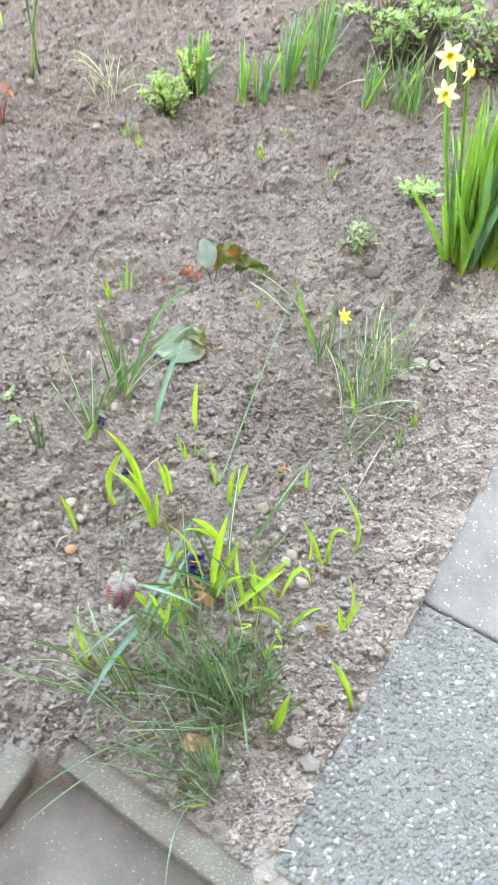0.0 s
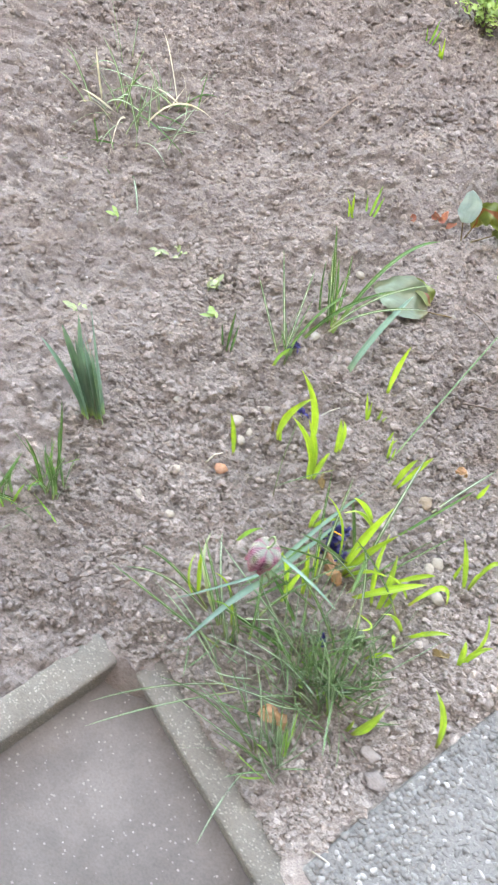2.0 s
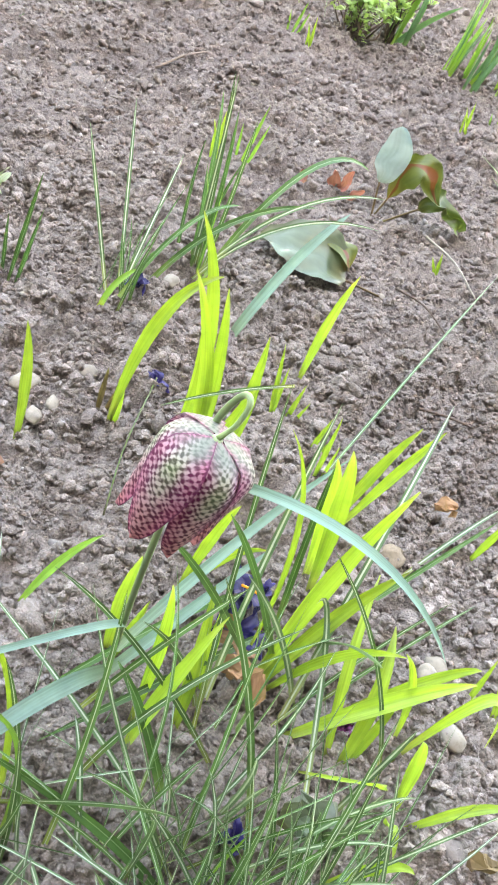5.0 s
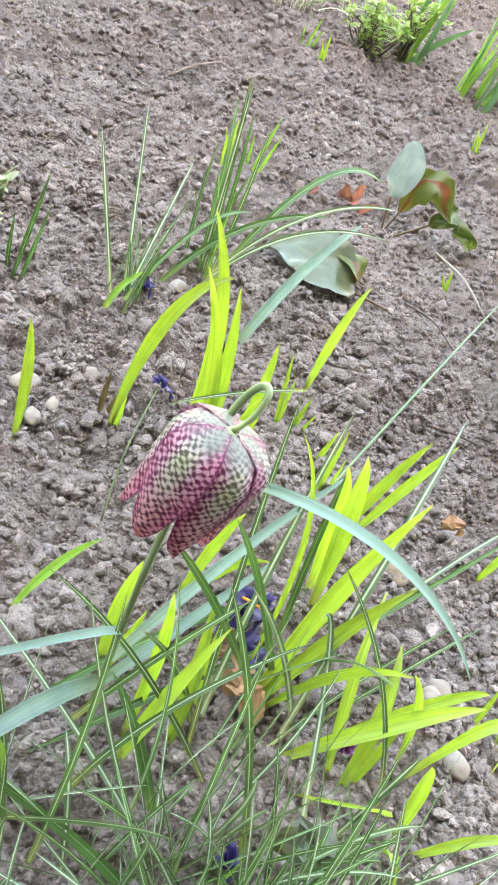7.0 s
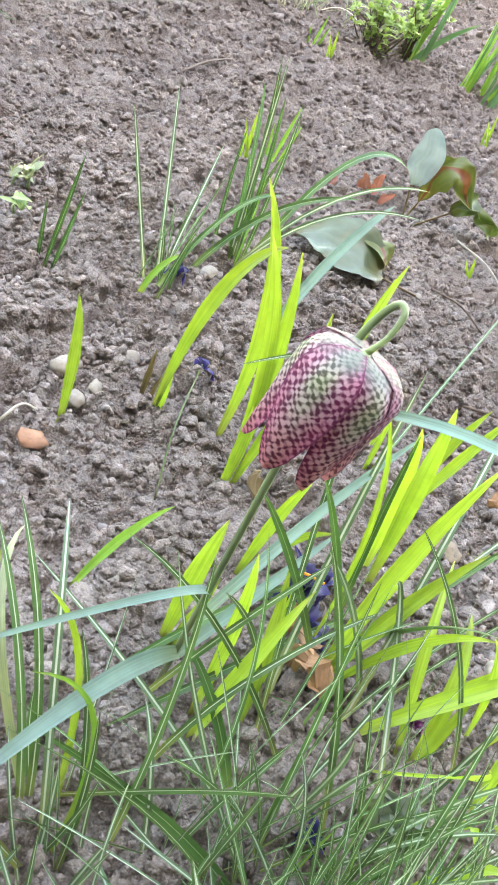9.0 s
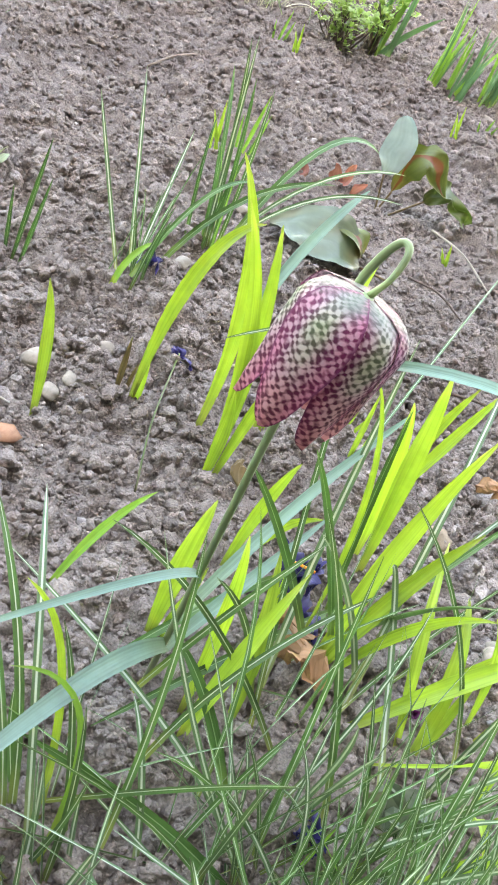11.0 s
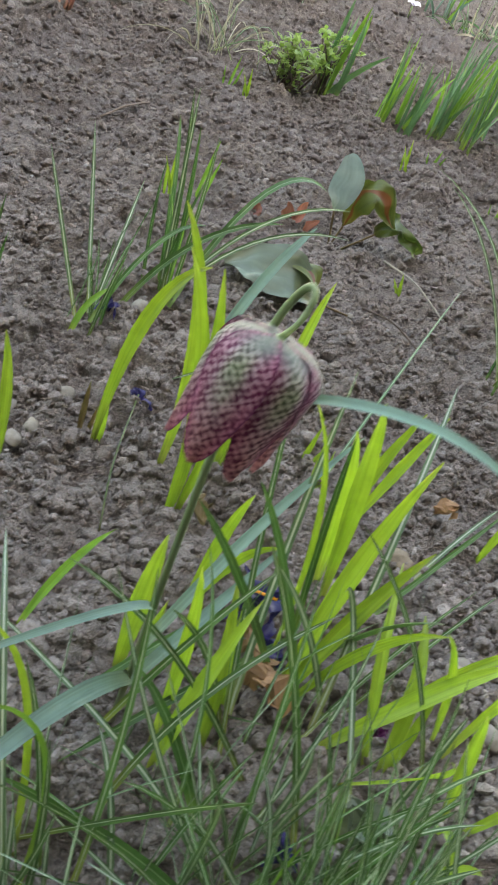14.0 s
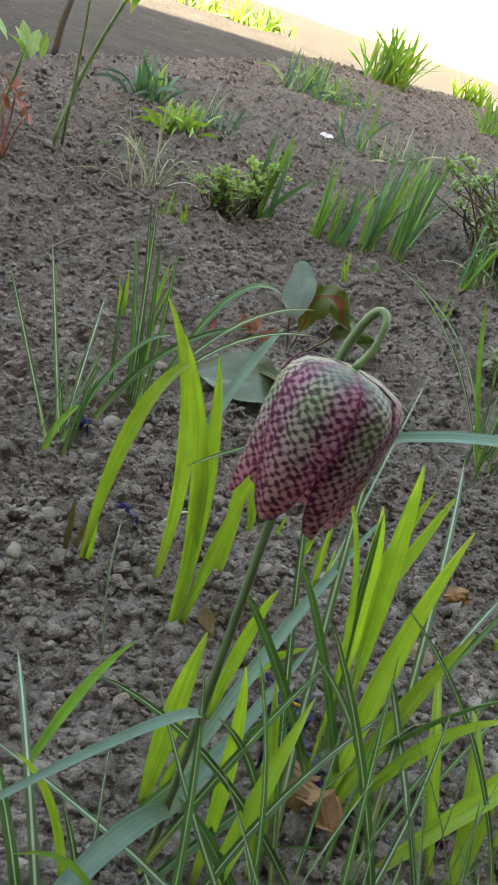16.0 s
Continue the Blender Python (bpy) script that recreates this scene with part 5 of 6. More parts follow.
g = ground_at
broad_leaf("broad_leaf", (-0.104, 0.942, g(-0.104, 0.942) + 0.008), (-0.140, 0.942, 0.020), (-0.178, 0.945, 0.010), 0.054, (0.1, -0.35, 1), FLAT_LEAF, "broad grey-green leaf lying flat on the soil", (-0.068, 0.955, g(-0.068, 0.955) + 0.004), 0.07, 0.9)
broad_leaf("broad_leaf", (-0.104, 0.952, g(-0.104, 0.952) + 0.012), (-0.120, 0.958, 0.026), (-0.138, 0.972, 0.024), 0.022, (0.2, -0.2, 1), TULIP_BROWN, "brownish-green edge of a leaf lying on the soil", None, 0.12)
broad_leaf("broad_leaf", (-0.1085, 1.088, 0.033), (-0.108, 1.092, 0.06), (-0.1145, 1.095, 0.084), 0.027, (0.1, -1, 0.15), TULIP_GREY, "upright pale grey-green rounded leaf", (-0.1, 1.085, g(-0.1, 1.085)), 0.06, 1.0, fold=0.3)
broad_leaf("broad_leaf", (-0.094, 1.097, 0.018), (-0.080, 1.100, 0.058), (-0.050, 1.096, 0.034), 0.027, (0.1, -0.75, 0.7), TULIP_BROWN, "arched olive-green leaf with a red-brown flush", (-0.098, 1.096, g(-0.098, 1.096)), 0.15, 0.9, crumple=0.008)
broad_leaf("broad_leaf", (-0.064, 1.094, 0.024), (-0.045, 1.098, 0.036), (-0.020, 1.102, 0.017), 0.020, (0.1, -0.7, 0.8), OLIVE, "curled dark green leaf bent towards the soil", (-0.088, 1.094, g(-0.088, 1.094)), 0.2, 0.9, crumple=0.008)
for x, y, tx, ty, tz, w in ((-0.142, 1.105, -0.152, 1.106, 0.018, 0.010), (-0.143, 1.102, -0.130, 1.11, 0.022, 0.009), (-0.170, 1.09, -0.178, 1.09, 0.008, 0.007), (-0.125, 1.10, -0.117, 1.105, 0.014, 0.007)):
    broad_leaf("young_leaf", (x, y, g(x, y)), None, (tx, ty, tz), w, (0, -0.8, 0.5), RED_SHOOT, "small red unfolding leaf on bare soil", group="red young leaves", crumple=0.006)


# ---- daffodils ----
def daffodil_flower(parent, c, aim, size, petal=YELLOW):
    aim = unit(np.asarray(aim, float))
    s1 = unit(np.cross(aim, (0.1, 0.2, 1)))
    s2 = np.cross(aim, s1)
    c = np.asarray(c, float)
    tr = []
    for k in range(7):
        v = k / 6
        for j in range(16):
            a = 2 * math.pi * j / 16
            r = size * (0.13 + 0.1 * v + (0.05 * v**4) * (1 + 0.5 * math.sin(5 * a)))
            tr.append(c + aim * size * 0.34 * v + r * (math.cos(a) * s1 + math.sin(a) * s2))
    tf = [(i * 16 + j, i * 16 + (j + 1) % 16, (i + 1) * 16 + (j + 1) % 16, (i + 1) * 16 + j) for i in range(6) for j in range(16)]
    tuv = [((j / 16), k / 6) for k in range(7) for j in range(16)] + [(0.5, 0.0)]
    tr.append(c + aim * size * 0.2)
    tf += [(j, (j + 1) % 16, 112) for j in range(16)]
    fl = part("flower", (np.array(tr), tf, np.array(tuv)), TRUMPET, parent, "yellow trumpet with pale petals")
    for k in range(6):
        a = 2 * math.pi * k / 6
        d = math.cos(a) * s1 + math.sin(a) * s2
        part("petal", blade(c + d * size * 0.1, c + d * size * 0.5 + aim * size * 0.03, c + d * size * 0.92 - aim * size * 0.1, size * 0.42, 8, face=tuple(aim), fold=0.15, belly=0.8), petal, fl)


def strap_clump(name, x, y, n, length, width, mats, label, spread, foot, seed, lean=(0, 0), group="", flowers=(), arch=0.1, category="plant"):
    rng = np.random.default_rng(seed)
    ob = thing(name, (x, y, g(x, y)), label, category, group)
    for k in range(n):
        a, tilt = rng.uniform(0, 6.28), abs(rng.normal(0, spread))
        way = unit(np.array((math.cos(a) * math.sin(tilt) + lean[0], math.sin(a) * math.sin(tilt) + lean[1], math.cos(tilt))))
        fx, fy = x + foot[0] * float(np.clip(rng.normal(), -1.5, 1.5)), y + foot[1] * float(np.clip(rng.normal(), -1.5, 1.5))
        p0 = np.array((fx, fy, g(fx, fy) - 0.016))
        ln = rng.uniform(*length)
        tip = p0 + way * ln + np.array((*(way[:2] * ln * 0.25), -arch * ln * tilt))
        az = rng.uniform(0, 6.28)
        part("leaf", blade(p0, p0 + way * ln * 0.53, tip, width * rng.uniform(0.75, 1.15), 10, face=(math.cos(az), math.sin(az), 0.3), fold=0.25, foot=0.75, sharp=5, twist=rng.normal(0, 0.4), cols=4), mats[int(rng.integers(0, len(mats)))], ob)
    for c, aim, size in flowers:
        c = np.asarray(c, float)
        part("flower_stalk", tube(smooth_path([(x + 0.4 * (c[0] - x), y, g(x, y)), (c[0] * 0.8 + x * 0.2, (c[1] + y) / 2, c[2] * 0.6), tuple(c + (0, 0.012, 0.004)), tuple(c)], 14), 0.0022, 7), DAFFODIL_LEAF, ob)
        daffodil_flower(ob, c, aim, size)
    return ob


strap_clump("daffodil_clump", 0.305, 1.160, 170, (0.15, 0.29), 0.0085, (DAFFODIL_LEAF, DAFFODIL_LEAF, DAFFODIL_LEAF, BLUE_LEAF), "dense clump of strap-leaved daffodils with yellow flowers in bloom", 0.15, (0.028, 0.02), 51, (0.0, 0.05), "daffodil clumps", (
    ((0.210, 1.18, 0.325), (-0.15, -0.9, 0.45), 0.0215), ((0.215, 1.18, 0.272), (-0.5, -0.8, 0.2), 0.0205), ((0.241, 1.19, 0.299), (0.8, -0.5, 0.1), 0.019)))
for x, y, n, ln, s in ((-0.070, 1.575, 8, (0.07, 0.12), 52), (-0.034, 1.585, 10, (0.06, 0.11), 53), (0.018, 1.62, 14, (0.10, 0.16), 54), (0.062, 1.64, 12, (0.10, 0.16), 55), (0.09, 1.74, 10, (0.1, 0.16), 57), (0.165, 1.58, 7, (0.07, 0.12), 58), (0.222, 1.57, 8, (0.06, 0.12), 59), (0.245, 1.545, 6, (0.05, 0.1), 60)):
    strap_clump("daffodil_clump", x, y, int(n * 1.9), (ln[0] * 1.1, ln[1] * 1.15), 0.0047, (DAFFODIL_LEAF, BLUE_LEAF), "row of upright daffodil leaves without flowers", 0.16, (0.008, 0.012), s, (0.015, 0.02), "daffodil clumps")
strap_clump("daffodil_clump", -0.155, 1.60, 12, (0.09, 0.15), 0.0075, (BLUE_LEAF, DAFFODIL_LEAF), "blue-green upright leaves behind a small shrub", 0.2, (0.012, 0.01), 61, (0.05, 0), "daffodil clumps")
strap_clump("daffodil_clump", -0.416, 0.620, 11, (0.12, 0.18), 0.0085, (DARK_LEAF,), "short clump of blue-green daffodil leaves with lime feet", 0.12, (0.012, 0.004), 62, (-0.1, 0.1), "daffodil clumps")
for x, y, n, ln, w, mats, s, lab in (
    (-0.325, 2.00, 40, (0.05, 0.10), 0.009, (LIME, SHRUB_LEAF), 63, "fresh lime-green low leafy clump"),
    (-0.270, 2.12, 14, (0.06, 0.12), 0.006, (GLAUCOUS, CROCUS_PALE), 64, "grey-green arching grassy clump"),
    (-0.42, 2.18, 34, (0.06, 0.13), 0.009, (GLAUCOUS, SHRUB_LEAF, BLUE_LEAF), 65, "mixed grey and green leafy clump"),
    (-0.09, 2.98, 40, (0.07, 0.16), 0.011, (GLAUCOUS, SHRUB_LEAF, BLUE_LEAF), 66, "mixed grey and green leafy clump"),
    (0.02, 3.02, 20, (0.05, 0.12), 0.010, (GLAUCOUS, SHRUB_LEAF), 67, "small grey-green leafy clump in soil"),
    (0.19, 3.82, 46, (0.12, 0.24), 0.018, (LIME, DAFFODIL_LEAF), 68, "bright green spiky clump in the sun on bare soil"),
    (0.57, 4.12, 24, (0.06, 0.12), 0.018, (LIME,), 69, "bright green low clump in the sun"),
    (0.56, 3.4, 34, (0.06, 0.14), 0.014, (SHRUB_LEAF, DAFFODIL_LEAF), 70, "green low leafy clump"),
    (0.03, 2.42, 9, (0.08, 0.16), 0.010, (GLAUCOUS, DAFFODIL_LEAF), 71, "few upright grey-green leaves"),
    (0.08, 2.36, 9, (0.05, 0.12), 0.007, (CROCUS_PALE, STRAW), 72, "dry arching grassy tuft"),
    (0.16, 2.42, 12, (0.06, 0.14), 0.007, (CROCUS_PALE, STRAW, BLUE_LEAF), 73, "dry arching grassy tuft"),
):
    low = y < 3.3
    if y < 2.2:
        strap_clump("leafy_clump", x, y, int(n * 1.6), (ln[0] * 0.8, ln[1] * 0.85), w * 0.95, mats, lab, 0.7, (0.02, 0.018), s, group="leafy clumps", arch=0.5)
        continue
    strap_clump("leafy_clump", x, y, int(n * 2.3), (ln[0] * 0.8, ln[1] * 0.85) if low else ln, w * 0.55, mats, lab, 0.55 if low else 0.32, (0.03, 0.026) if y < 2.9 else (0.045, 0.04), s, group="leafy clumps", arch=0.4 if low else 0.12)
for k, (x, y) in enumerate(((-0.62, 4.35), (-0.5, 4.5), (-0.36, 4.4), (-0.75, 4.6), (-0.25, 4.65))):
    strap_clump("leafy_clump", x, y, 26, (0.05, 0.12), 0.014, (LIME, SHRUB_LEAF), "sunlit green tuft beyond the shaded path", 0.6, (0.05, 0.03), 80 + k, group="leafy clumps")


# ---- small shrubs ----
def leaf_cluster(rng, c, n, size, up=0.6):
    out = []
    for _ in range(n):
        a, t = rng.uniform(0, 6.28), rng.uniform(0.2, 1.3)
        d = np.array((math.cos(a) * math.sin(t), math.sin(a) * math.sin(t), math.cos(t) * up + 0.1))
        p0 = np.asarray(c) + rng.normal(0, size * 0.25, 3)
        ln = size * rng.uniform(0.7, 1.3)
        out.append(blade(p0, p0 + d * ln * 0.5, p0 + d * ln - (0, 0, 0.15 * ln), ln * 0.38, 5, face=(-d[0], -d[1], 1.0), fold=0.2, belly=0.75, cols=3))
    return out


def shrub(name, x, y, stems, height, spread, leaf, per, mat, label, seed, bare=0.0, lean=(0, 0), twig=0.0016):
    rng = np.random.default_rng(seed)
    ob = thing(name, (x, y, g(x, y)), label, "weed" if "weed" in name else "shrub", "small weeds" if "weed" in name else "small shrubs")
    foliage = []
    for k in range(stems):
        a = rng.uniform(0, 6.28)
        rad = spread * math.sqrt(rng.uniform(0, 1))
        top = np.array((x + rad * math.cos(a) + lean[0] * height, y + rad * math.sin(a) * 0.8 + lean[1] * height, g(x, y) + height * rng.uniform(0.55, 1.0)))
        p0 = np.array((x + rng.normal(0, spread * 0.2), y + rng.normal(0, spread * 0.15), g(x, y) - 0.003))
        line = smooth_path([p0, p0 * 0.5 + top * 0.5 + rng.normal(0, spread * 0.14, 3), top], 7)
        part("branch", tube(line, np.linspace(twig, twig * 0.45, 7), 5), TWIG, ob)
        foliage += leaf_cluster(rng, top, per, leaf)
        if rng.uniform() > bare:
            foliage += leaf_cluster(rng, line[4], per // 2, leaf)
            foliage += leaf_cluster(rng, line[3] + rng.normal(0, leaf * 0.6, 3), per // 3, leaf)
    part("foliage", merged(foliage), mat, ob, kind="stuff")
    return ob


shrub("small_shrub", -0.207, 1.53, 30, 0.058, 0.046, 0.0125, 11, FEATHER, "low bushy perennial with fresh lime-green leaflets and dark foot", 91, 0.3)
shrub("small_shrub", -0.165, 1.60, 20, 0.07, 0.038, 0.0125, 11, FEATHER, "low bushy perennial with fresh green leaflets", 92, 0.3)
shrub("azalea_shrub", 0.25, 1.75, 60, 0.14, 0.16, 0.017, 13, SHRUB_LEAF, "twiggy shrub with whorls of fresh light green leaves", 93, 0.3, twig=0.0026)
shrub("azalea_shrub", 0.42, 1.68, 40, 0.135, 0.13, 0.017, 13, SHRUB_LEAF, "twiggy shrub with light green leaf whorls", 94, 0.3, twig=0.0024)
shrub("weed_rosette", 0.127, 1.178, 16, 0.034, 0.032, 0.013, 6, PALE_LEAF, "low loose pale grey-green weed in the soil", 98, 0.2, twig=0.001)
shrub("weed_rosette", 0.235, 1.305, 9, 0.03, 0.03, 0.016, 6, SHRUB_LEAF, "low rosette of fresh green pointed leaves", 99, 0.2, twig=0.001)
tuft("dry_grass", 0.27, 1.66, 110, (0.07, 0.15), 0.0026, "tangle of dry and green grass under the shrub", (STRAW, CROCUS_PALE, CROCUS), (0, -0.05), 0.8, 0.4, 0.05, seed=95, group="dry grass")
tuft("dry_grass", -0.31, 1.60, 34, (0.07, 0.16), 0.0020, "arching bleached dry grass", (STRAW, STRAW, CROCUS_PALE), (-0.05, 0.0), 0.75, 1.1, 0.02, seed=96, group="dry grass")
tuft("dry_grass", -0.605, 1.10, 100, (0.06, 0.15), 0.0024, "sprawling bleached and green dry grass", (STRAW, CROCUS_PALE, STRAP, CROCUS_PALE), (0.12, -0.05), 1.4, 0.45, 0.04, seed=97, group="dry grass")
for x, y, h, s in ((-0.24, 1.43, 0.035, 1), (-0.272, 1.465, 0.04, 2), (-0.027, 1.40, 0.035, 3), (0.086, 1.345, 0.035, 4), (-0.251, 1.055, 0.04, 5), (-0.231, 1.07, 0.055, 6), (-0.025, 1.04, 0.02, 7), (0.008, 1.46, 0.02, 8), (0.19, 0.83, 0.03, 9), (-0.318, 0.782, 0.085, 10)):
    sword("small_shoot", [((x, y), None, (x + 0.006 * (-1) ** s, y + 0.004, g(x, y) + h), 0.0046), ((x + 0.005, y), None, (x + 0.013 * (-1) ** s, y, g(x, y) + h * 0.75), 0.004), ((x - 0.004, y + 0.002), None, (x - 0.010, y + 0.004, g(x, y) + h * 0.55), 0.0035)], "small green shoot tips breaking through the soil", group="small shoots", mat=STRAP if s == 10 else (DAFFODIL_LEAF, LIME)[s % 2])


def seedling(x, y, size, label, seed, mat=SHRUB_LEAF):
    rng = np.random.default_rng(seed)
    z, size = g(x, y), size * 0.62
    ob = thing("seedling", (x, y, z), label, "plant", "seedlings")
    part("stem", tube(bezier((x, y, z - 0.002), None, (x + rng.normal(0, 0.004), y, z + size * 0.8), 5), 0.0011, 6), STEM, ob)
    for s in leaf_cluster(rng, (x, y, z + size * 0.7), 6, size):
        part("leaf", s, mat, ob)
    return ob


for k, (x, y, s) in enumerate(((-0.513, 0.75, 0.022), (-0.355, 0.815, 0.024), (-0.462, 0.885, 0.018), (-0.44, 0.895, 0.02), (-0.539, 0.907, 0.022), (-0.37, 0.868, 0.03), (-0.38, 0.86, 0.02))):
    seedling(x, y, s, "small pale green seedling in bare soil", 100 + k, (PALE_LEAF, SHRUB_LEAF, PALE_LEAF)[k % 3])


# ---- tall shoots at the back ----
def peony(x, y, tips, label, seed, mat=RED_SHOOT, leafsize=0.03, leafmat=None, r=0.003):
    rng = np.random.default_rng(seed)
    ob = thing("tall_shoot", (x, y, g(x, y)), label, "plant", "tall shoots")
    for tx, ty, tz in tips:
        part("stem", tube(smooth_path([(x + rng.normal(0, 0.008), y + rng.normal(0, 0.008), g(x, y) - 0.004), ((x + tx) / 2, (y + ty) / 2, tz * 0.5), (tx, ty, tz)], 9), np.linspace(r, r * 0.6, 9), 7), mat, ob)
        for s in leaf_cluster(rng, (tx, ty, tz), 6, leafsize, 1.2):
            part("leaf", s, leafmat or mat, ob)
    return ob


peony(-0.500, 1.505, [(-0.515, 1.52, 0.06), (-0.535, 1.50, 0.085), (-0.50, 1.52, 0.075), (-0.48, 1.50, 0.05), (-0.545, 1.49, 0.06)], "dark red young shoots pushing up from the soil", 1, leafsize=0.018, r=0.0022)
peony(-0.545, 1.60, [(-0.520, 1.60, 0.115)], "green shoot with a whorl of fresh leaves", 2, STEM, 0.045, SHRUB_LEAF)
peony(-0.487, 1.665, [(-0.405, 1.66, 0.235)], "long leaning green stalk with leaves at its tip", 3, STEM, 0.05, DAFFODIL_LEAF, 0.0042)
peony(-0.452, 1.655, [(-0.462, 1.655, 0.26)], "thin upright green stalk in soil", 4, STEM, 0.03, DAFFODIL_LEAF, 0.0026)
dead = thing("bare_twig", (-0.66, 2.4, g(-0.66, 2.4)), "thin bare dark twig at the edge of the path", "twig")
part("branch", tube(smooth_path([(-0.66, 2.38, 0.02), (-0.655, 2.38, 0.1), (-0.64, 2.39, 0.2), (-0.645, 2.39, 0.34)], 10), np.linspace(0.009, 0.005, 10), 6), TWIG, dead)
part("branch", tube(smooth_path([(-0.642, 2.39, 0.18), (-0.62, 2.39, 0.25), (-0.61, 2.39, 0.33)], 6), 0.003, 6), TWIG, dead)

# white flower far back, small yellow flower in the grassy tuft
wf = thing("white_flower", (-0.05, 2.28, g(-0.05, 2.28)), "small white flower on a short stalk", "flower")
part("stem", tube([(-0.05, 2.28, g(-0.05, 2.28)), (-0.05, 2.28, 0.055)], 0.002, 6), STEM, wf)
for k in range(5):
    a = k * 1.2566
    part("petal", blade((-0.05, 2.28, 0.057), (-0.05 + 0.008 * math.cos(a), 2.28 + 0.008 * math.sin(a), 0.063), (-0.05 + 0.016 * math.cos(a), 2.28 + 0.016 * math.sin(a), 0.060), 0.010, 7, face=(0, -0.6, 0.8), belly=0.8), WHITE_PETAL, wf)
yf = thing("small_daffodil", (0.095, 0.915, g(0.095, 0.915)), "tiny pale yellow flower among grassy leaves", "flower")
part("flower_stalk", tube(smooth_path([(0.095, 0.915, -0.01), (0.093, 0.918, 0.06), (0.086, 0.926, 0.103)], 8), 0.0014, 6), STEM, yf)
daffodil_flower(yf, (0.085, 0.925, 0.104), (-0.5, -0.5, 0.2), 0.0125, TRUMPET)


# ---- stones, shards, dead leaves, twigs ----
def stone(x, y, r, label, seed, mat=PEBBLE, squash=0.7, stretch=1.3, name="pebble", group="pale pebbles", category="stone", sub=3, rough=0.15):
    rng = np.random.default_rng(seed)
    v, f = lump(rng, sub, rough, 1.1)
    a = rng.uniform(0, 3.14)
    rot = np.array(((math.cos(a), -math.sin(a), 0), (math.sin(a), math.cos(a), 0), (0, 0, 1)))
    w = (v * (r * stretch, r, r * squash)) @ rot.T + (x, y, max(g(x, y), float(soil_top(x, y)) - 0.4 * r * squash) + r * squash * 0.5)
    return single(name, (w, f, None), mat, (x, y, g(x, y)), label, category, group)


PALE = "pale rounded pebble lying on the soil"
for k, (x, y, r) in enumerate(((-0.2345, 0.717, 0.0068), (-0.240, 0.682, 0.0056), (-0.246, 0.668, 0.0052), (-0.262, 0.690, 0.0078), (0.203, 0.934, 0.013), (0.2385, 0.945, 0.011), (0.1785, 0.914, 0.013), (0.222, 0.93, 0.010), (0.033, 0.531, 0.009), (0.040, 0.526, 0.008), (0.018, 0.621, 0.0075), (0.011, 0.607, 0.0065), (0.0292, 0.5825, 0.0078), (-0.222, 0.845, 0.006), (-0.21, 0.897, 0.005), (-0.205, 0.965, 0.006), (-0.115, 0.875, 0.004), (-0.07, 0.955, 0.0035), (0.16, 0.455, 0.011), (0.0365, 0.379, 0.0125), (0.023, 0.400, 0.011), (0.115, 0.50, 0.010), (0.132, 0.512, 0.009), (0.105, 0.507, 0.008), (0.02, 1.555, 0.011), (-0.30, 0.60, 0.006), (-0.325, 0.555, 0.005), (0.17, 0.98, 0.009), (0.12, 0.955, 0.007), (-0.34, 0.69, 0.005), (-0.28, 0.545, 0.005), (0.15, 0.63, 0.010), (0.14, 0.70, 0.008))):
    in_slab = along_out(x, y, SLAB_CORNER, SLAB_ALONG, SLAB_OUT)[1]
    if in_slab < -r:
        if r > 0.0079:
            stone(x, y, r * 0.72, "grey-brown stone lying on the soil", 200 + k, STONE, group="grey stones", rough=0.3, squash=0.55)
        else:
            stone(x, y, r * 0.9, PALE, 200 + k)
stone(0.150, 1.125, 0.0115, "dark rounded stone lying on the soil", 260, DARK_STONE, group="dark stones")
stone(-0.0177, 0.6886, 0.0072, "rough pale brown stone on the soil", 270, SHARD_STONE, 0.7, 1.1, "stone", "grey stones", rough=0.28)
stone(-0.252, 0.622, 0.0078, "flat orange fired-clay shard lying on the soil", 275, SHARD, 0.3, 1.25, "clay_shard", "clay shards", "shard", 1, 0.35)


def fallen(p0, mid, p2, w, label, curl=0.35, mat=DEAD_LEAF, face=(0, -0.3, 1)):
    ob = single("dead_leaf", blade(p0, mid, p2, w, 11, face=face, fold=0.3, belly=0.8, wave=curl, cols=7, blunt=0.45, crumple=0.0075, crumple_size=0.008), mat, p0, label, "leaf", "dead leaves", smooth=False)
    return ob


fallen((0.002, 0.738, 0.004), (0.008, 0.741, 0.011), (0.014, 0.736, 0.003), 0.009, "small curled orange-brown leaf on bare soil")
fallen((-0.106, 0.573, 0.006), (-0.096, 0.569, 0.019), (-0.086, 0.566, 0.008), 0.011, "curled dry brown leaf on the soil")
fallen((-0.094, 0.556, 0.006), (-0.085, 0.552, 0.018), (-0.075, 0.547, 0.006), 0.011, "curled dry brown leaf on the soil")
fallen((-0.101, 0.390, -0.004), (-0.085, 0.387, 0.008), (-0.066, 0.381, 0.0), 0.013, "dry brown leaf lying under the grassy tuft", 0.12)
fallen((-0.1365, 0.662, 0.002), (-0.138, 0.655, 0.010), (-0.133, 0.648, 0.003), 0.007, "small dry dark brown leaf", mat=SHEATH)
fallen((0.046, 0.521, -0.004), (0.055, 0.524, 0.003), (0.064, 0.526, -0.004), 0.010, "rotten dark brown leaf pressed into the soil", 0.1, SHEATH)
fallen((-0.055, 0.488, 0.02), (-0.04, 0.495, 0.03), (-0.03, 0.488, 0.01), 0.018, "grey-green dry leaf among the grass", 0.1, FLAT_LEAF)
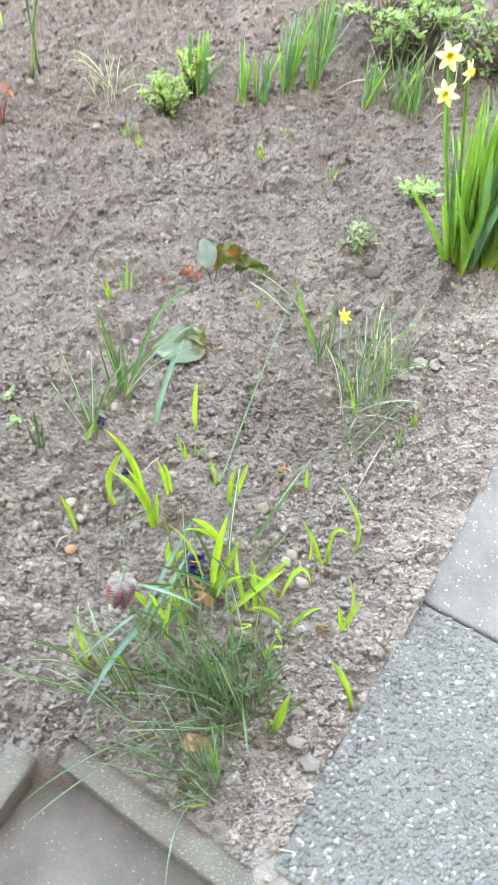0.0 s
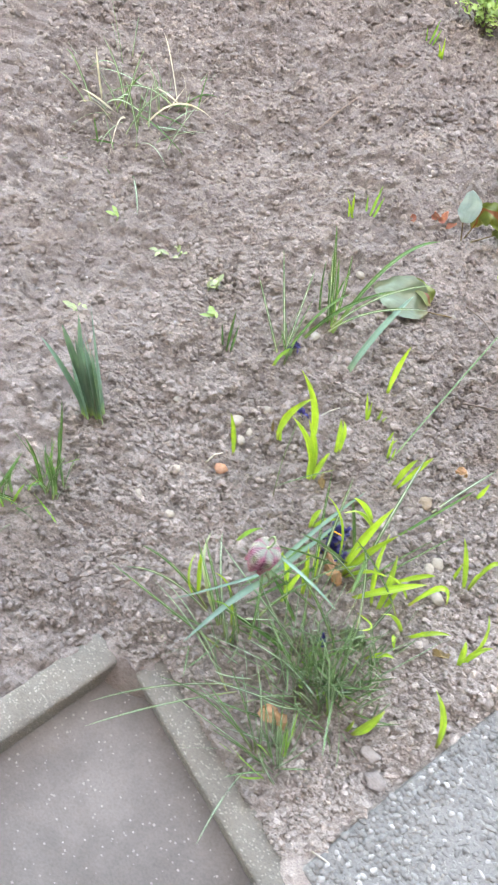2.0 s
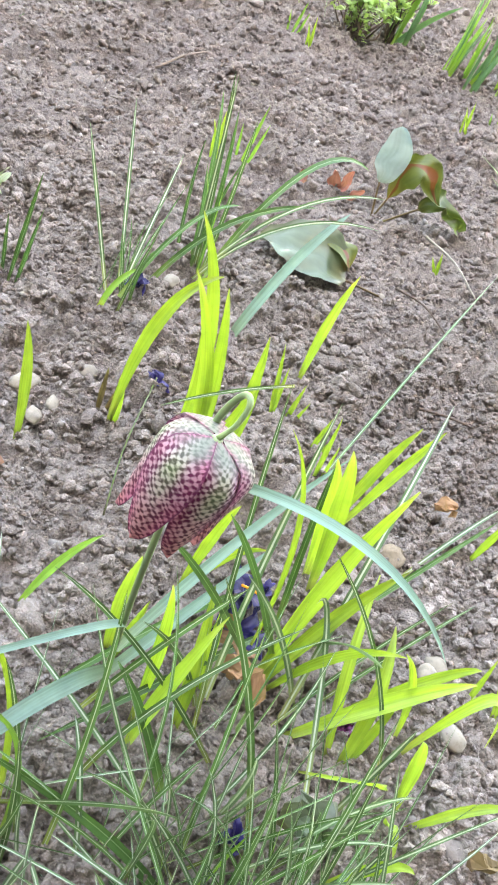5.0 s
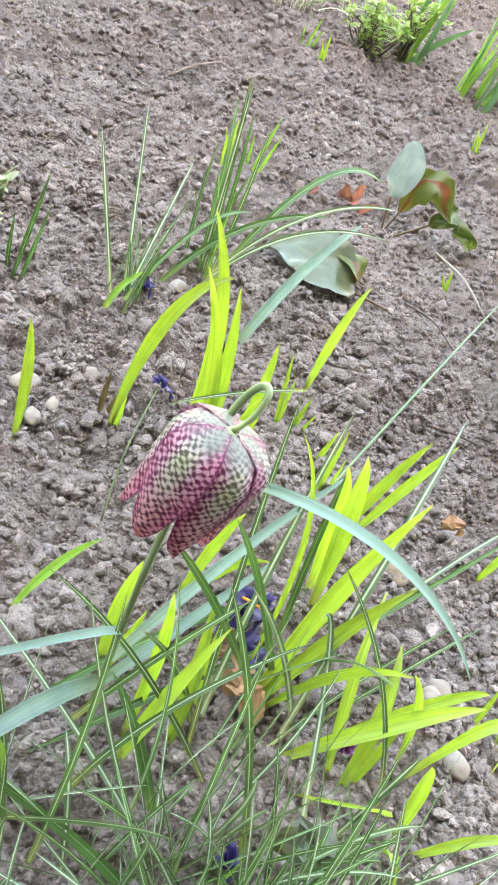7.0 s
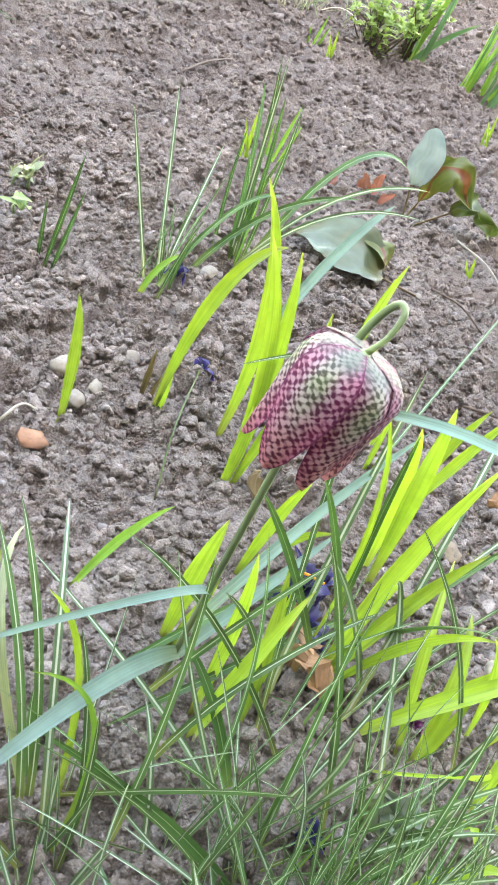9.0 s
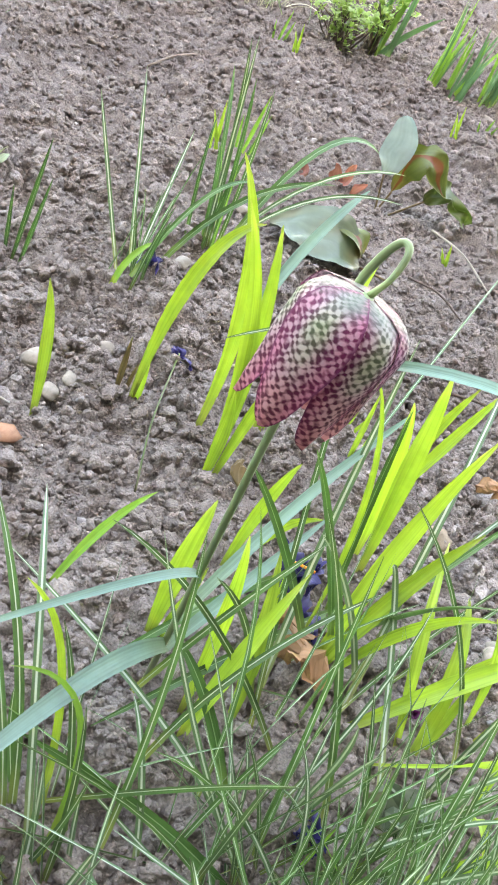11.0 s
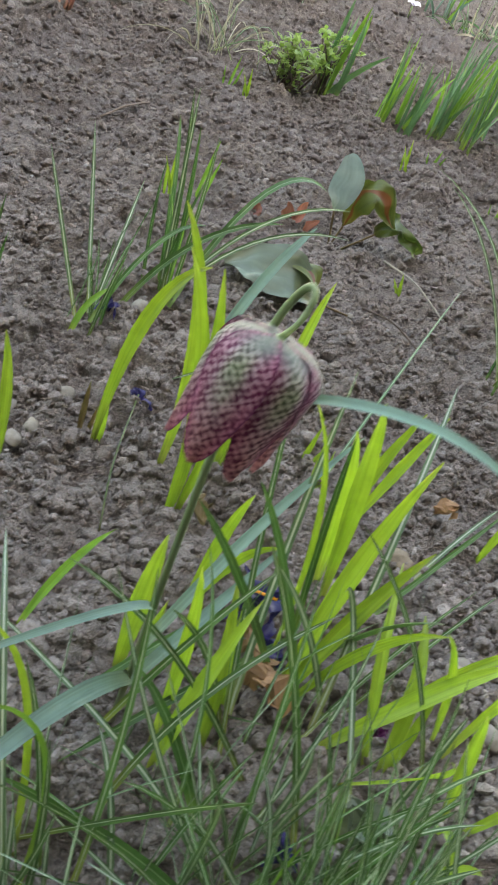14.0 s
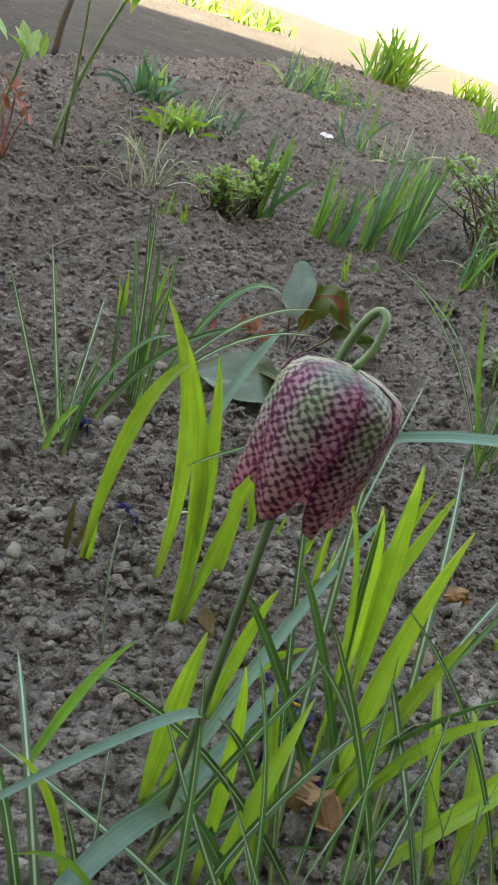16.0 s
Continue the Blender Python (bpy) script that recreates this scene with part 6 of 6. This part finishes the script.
for k, (x, y, dx, dy, r) in enumerate(((-0.02, 0.835, 0.045, 0.012, 0.0013), (-0.36, 1.20, 0.03, 0.09, 0.0014), (-0.175, 0.735, 0.02, 0.025, 0.0012), (-0.06, 0.98, 0.05, -0.03, 0.0011), (-0.045, 1.09, 0.06, -0.06, 0.0011), (0.0, 0.29, 0.03, -0.004, 0.0012), (-0.27, 0.62, 0.012, 0.02, 0.0009))):
    line = [(x, y, g(x, y) + 0.005), (x + dx * 0.5, y + dy * 0.5, g(x + dx * 0.5, y + dy * 0.5) + 0.010), (x + dx, y + dy, g(x + dx, y + dy) + 0.005)]
    single("twig", tube(smooth_path(line, 9), np.linspace(r, r * 0.6, 9), 6), TWIG if k in (0, 1, 3) else STRAW, (x, y, g(x, y)), "thin dry stalk lying on the soil", "twig", "dry stalks")
single("twig", tube(smooth_path([(-0.182, 0.612, g(-0.182, 0.612) + 0.006), (-0.190, 0.66, 0.012), (-0.194, 0.726, 0.012)], 10), 0.00055, 6), OLIVE, (-0.182, 0.612, g(-0.182, 0.612)), "thin limp brown crocus stalk on the soil", "twig", "dry stalks")
tuft("weed_tuft", -0.232, 0.41, 6, (0.01, 0.03), 0.003, "tiny weeds and grit in the kerb corner", (STRAW, STRAP), (0, 0), 0.7, 0.2, 0.006, seed=301, group="small weeds")

# ---- washed slab: the pebbles one by one, then the rest of them ----
rng = np.random.default_rng(5)
spots = []
for i in range(62):
    for j in range(65):
        s = (i + 0.5) * 0.345 / 62 + rng.normal(0, 0.0013)
        d = (j + 0.5) * 0.36 / 65 + rng.normal(0, 0.0013)
        if 0.0025 < s < 0.3425 and 0.0025 < d < 0.3575:
            spots.append((s, d))
spots = np.array(spots)
xy = SLAB_CORNER + spots[:, :1] * SLAB_ALONG + spots[:, 1:] * SLAB_OUT
near = np.argsort((spots[:, 0] - 0.17) ** 2 + (spots[:, 1] - 0.085) ** 2)
piece_meshes = []
for k in range(12):
    v, f = lump(rng, 2, 0.45, 1.3, 7)
    w = v * np.array((rng.uniform(0.0048, 0.0080), rng.uniform(0.0030, 0.0044), rng.uniform(0.0016, 0.0023)))
    piece_meshes.append(mesh_of("grit_piece", w, f, GRIT_PIECE))
for k in near[:300]:
    ob = new("grit_piece", piece_meshes[int(rng.integers(0, 12))])
    ob.parent = washed
    ob.location = Vector(((xy[k, 0] - SLAB_CORNER[0]) * U, (xy[k, 1] - SLAB_CORNER[1]) * U, (rng.normal(0, 0.0005) - 0.0039) * U))
    ob.rotation_euler = (rng.normal(0, 0.22), rng.normal(0, 0.22), rng.uniform(0, 6.28))
rest = xy[near[300:]]
V, F = scattered(rng, rest, rng.uniform(0.0040, 0.0062, len(rest)), 1, 0.0, (0.3, 0.42), 0.5, True, lambda x, y: np.full(len(x), -0.0133), chips=7)
grit = new("grit", bulk("grit", V - np.array((*SLAB_CORNER, -0.01)), F, GRIT))
grit.parent = washed
tagged(grit, kind="stuff")
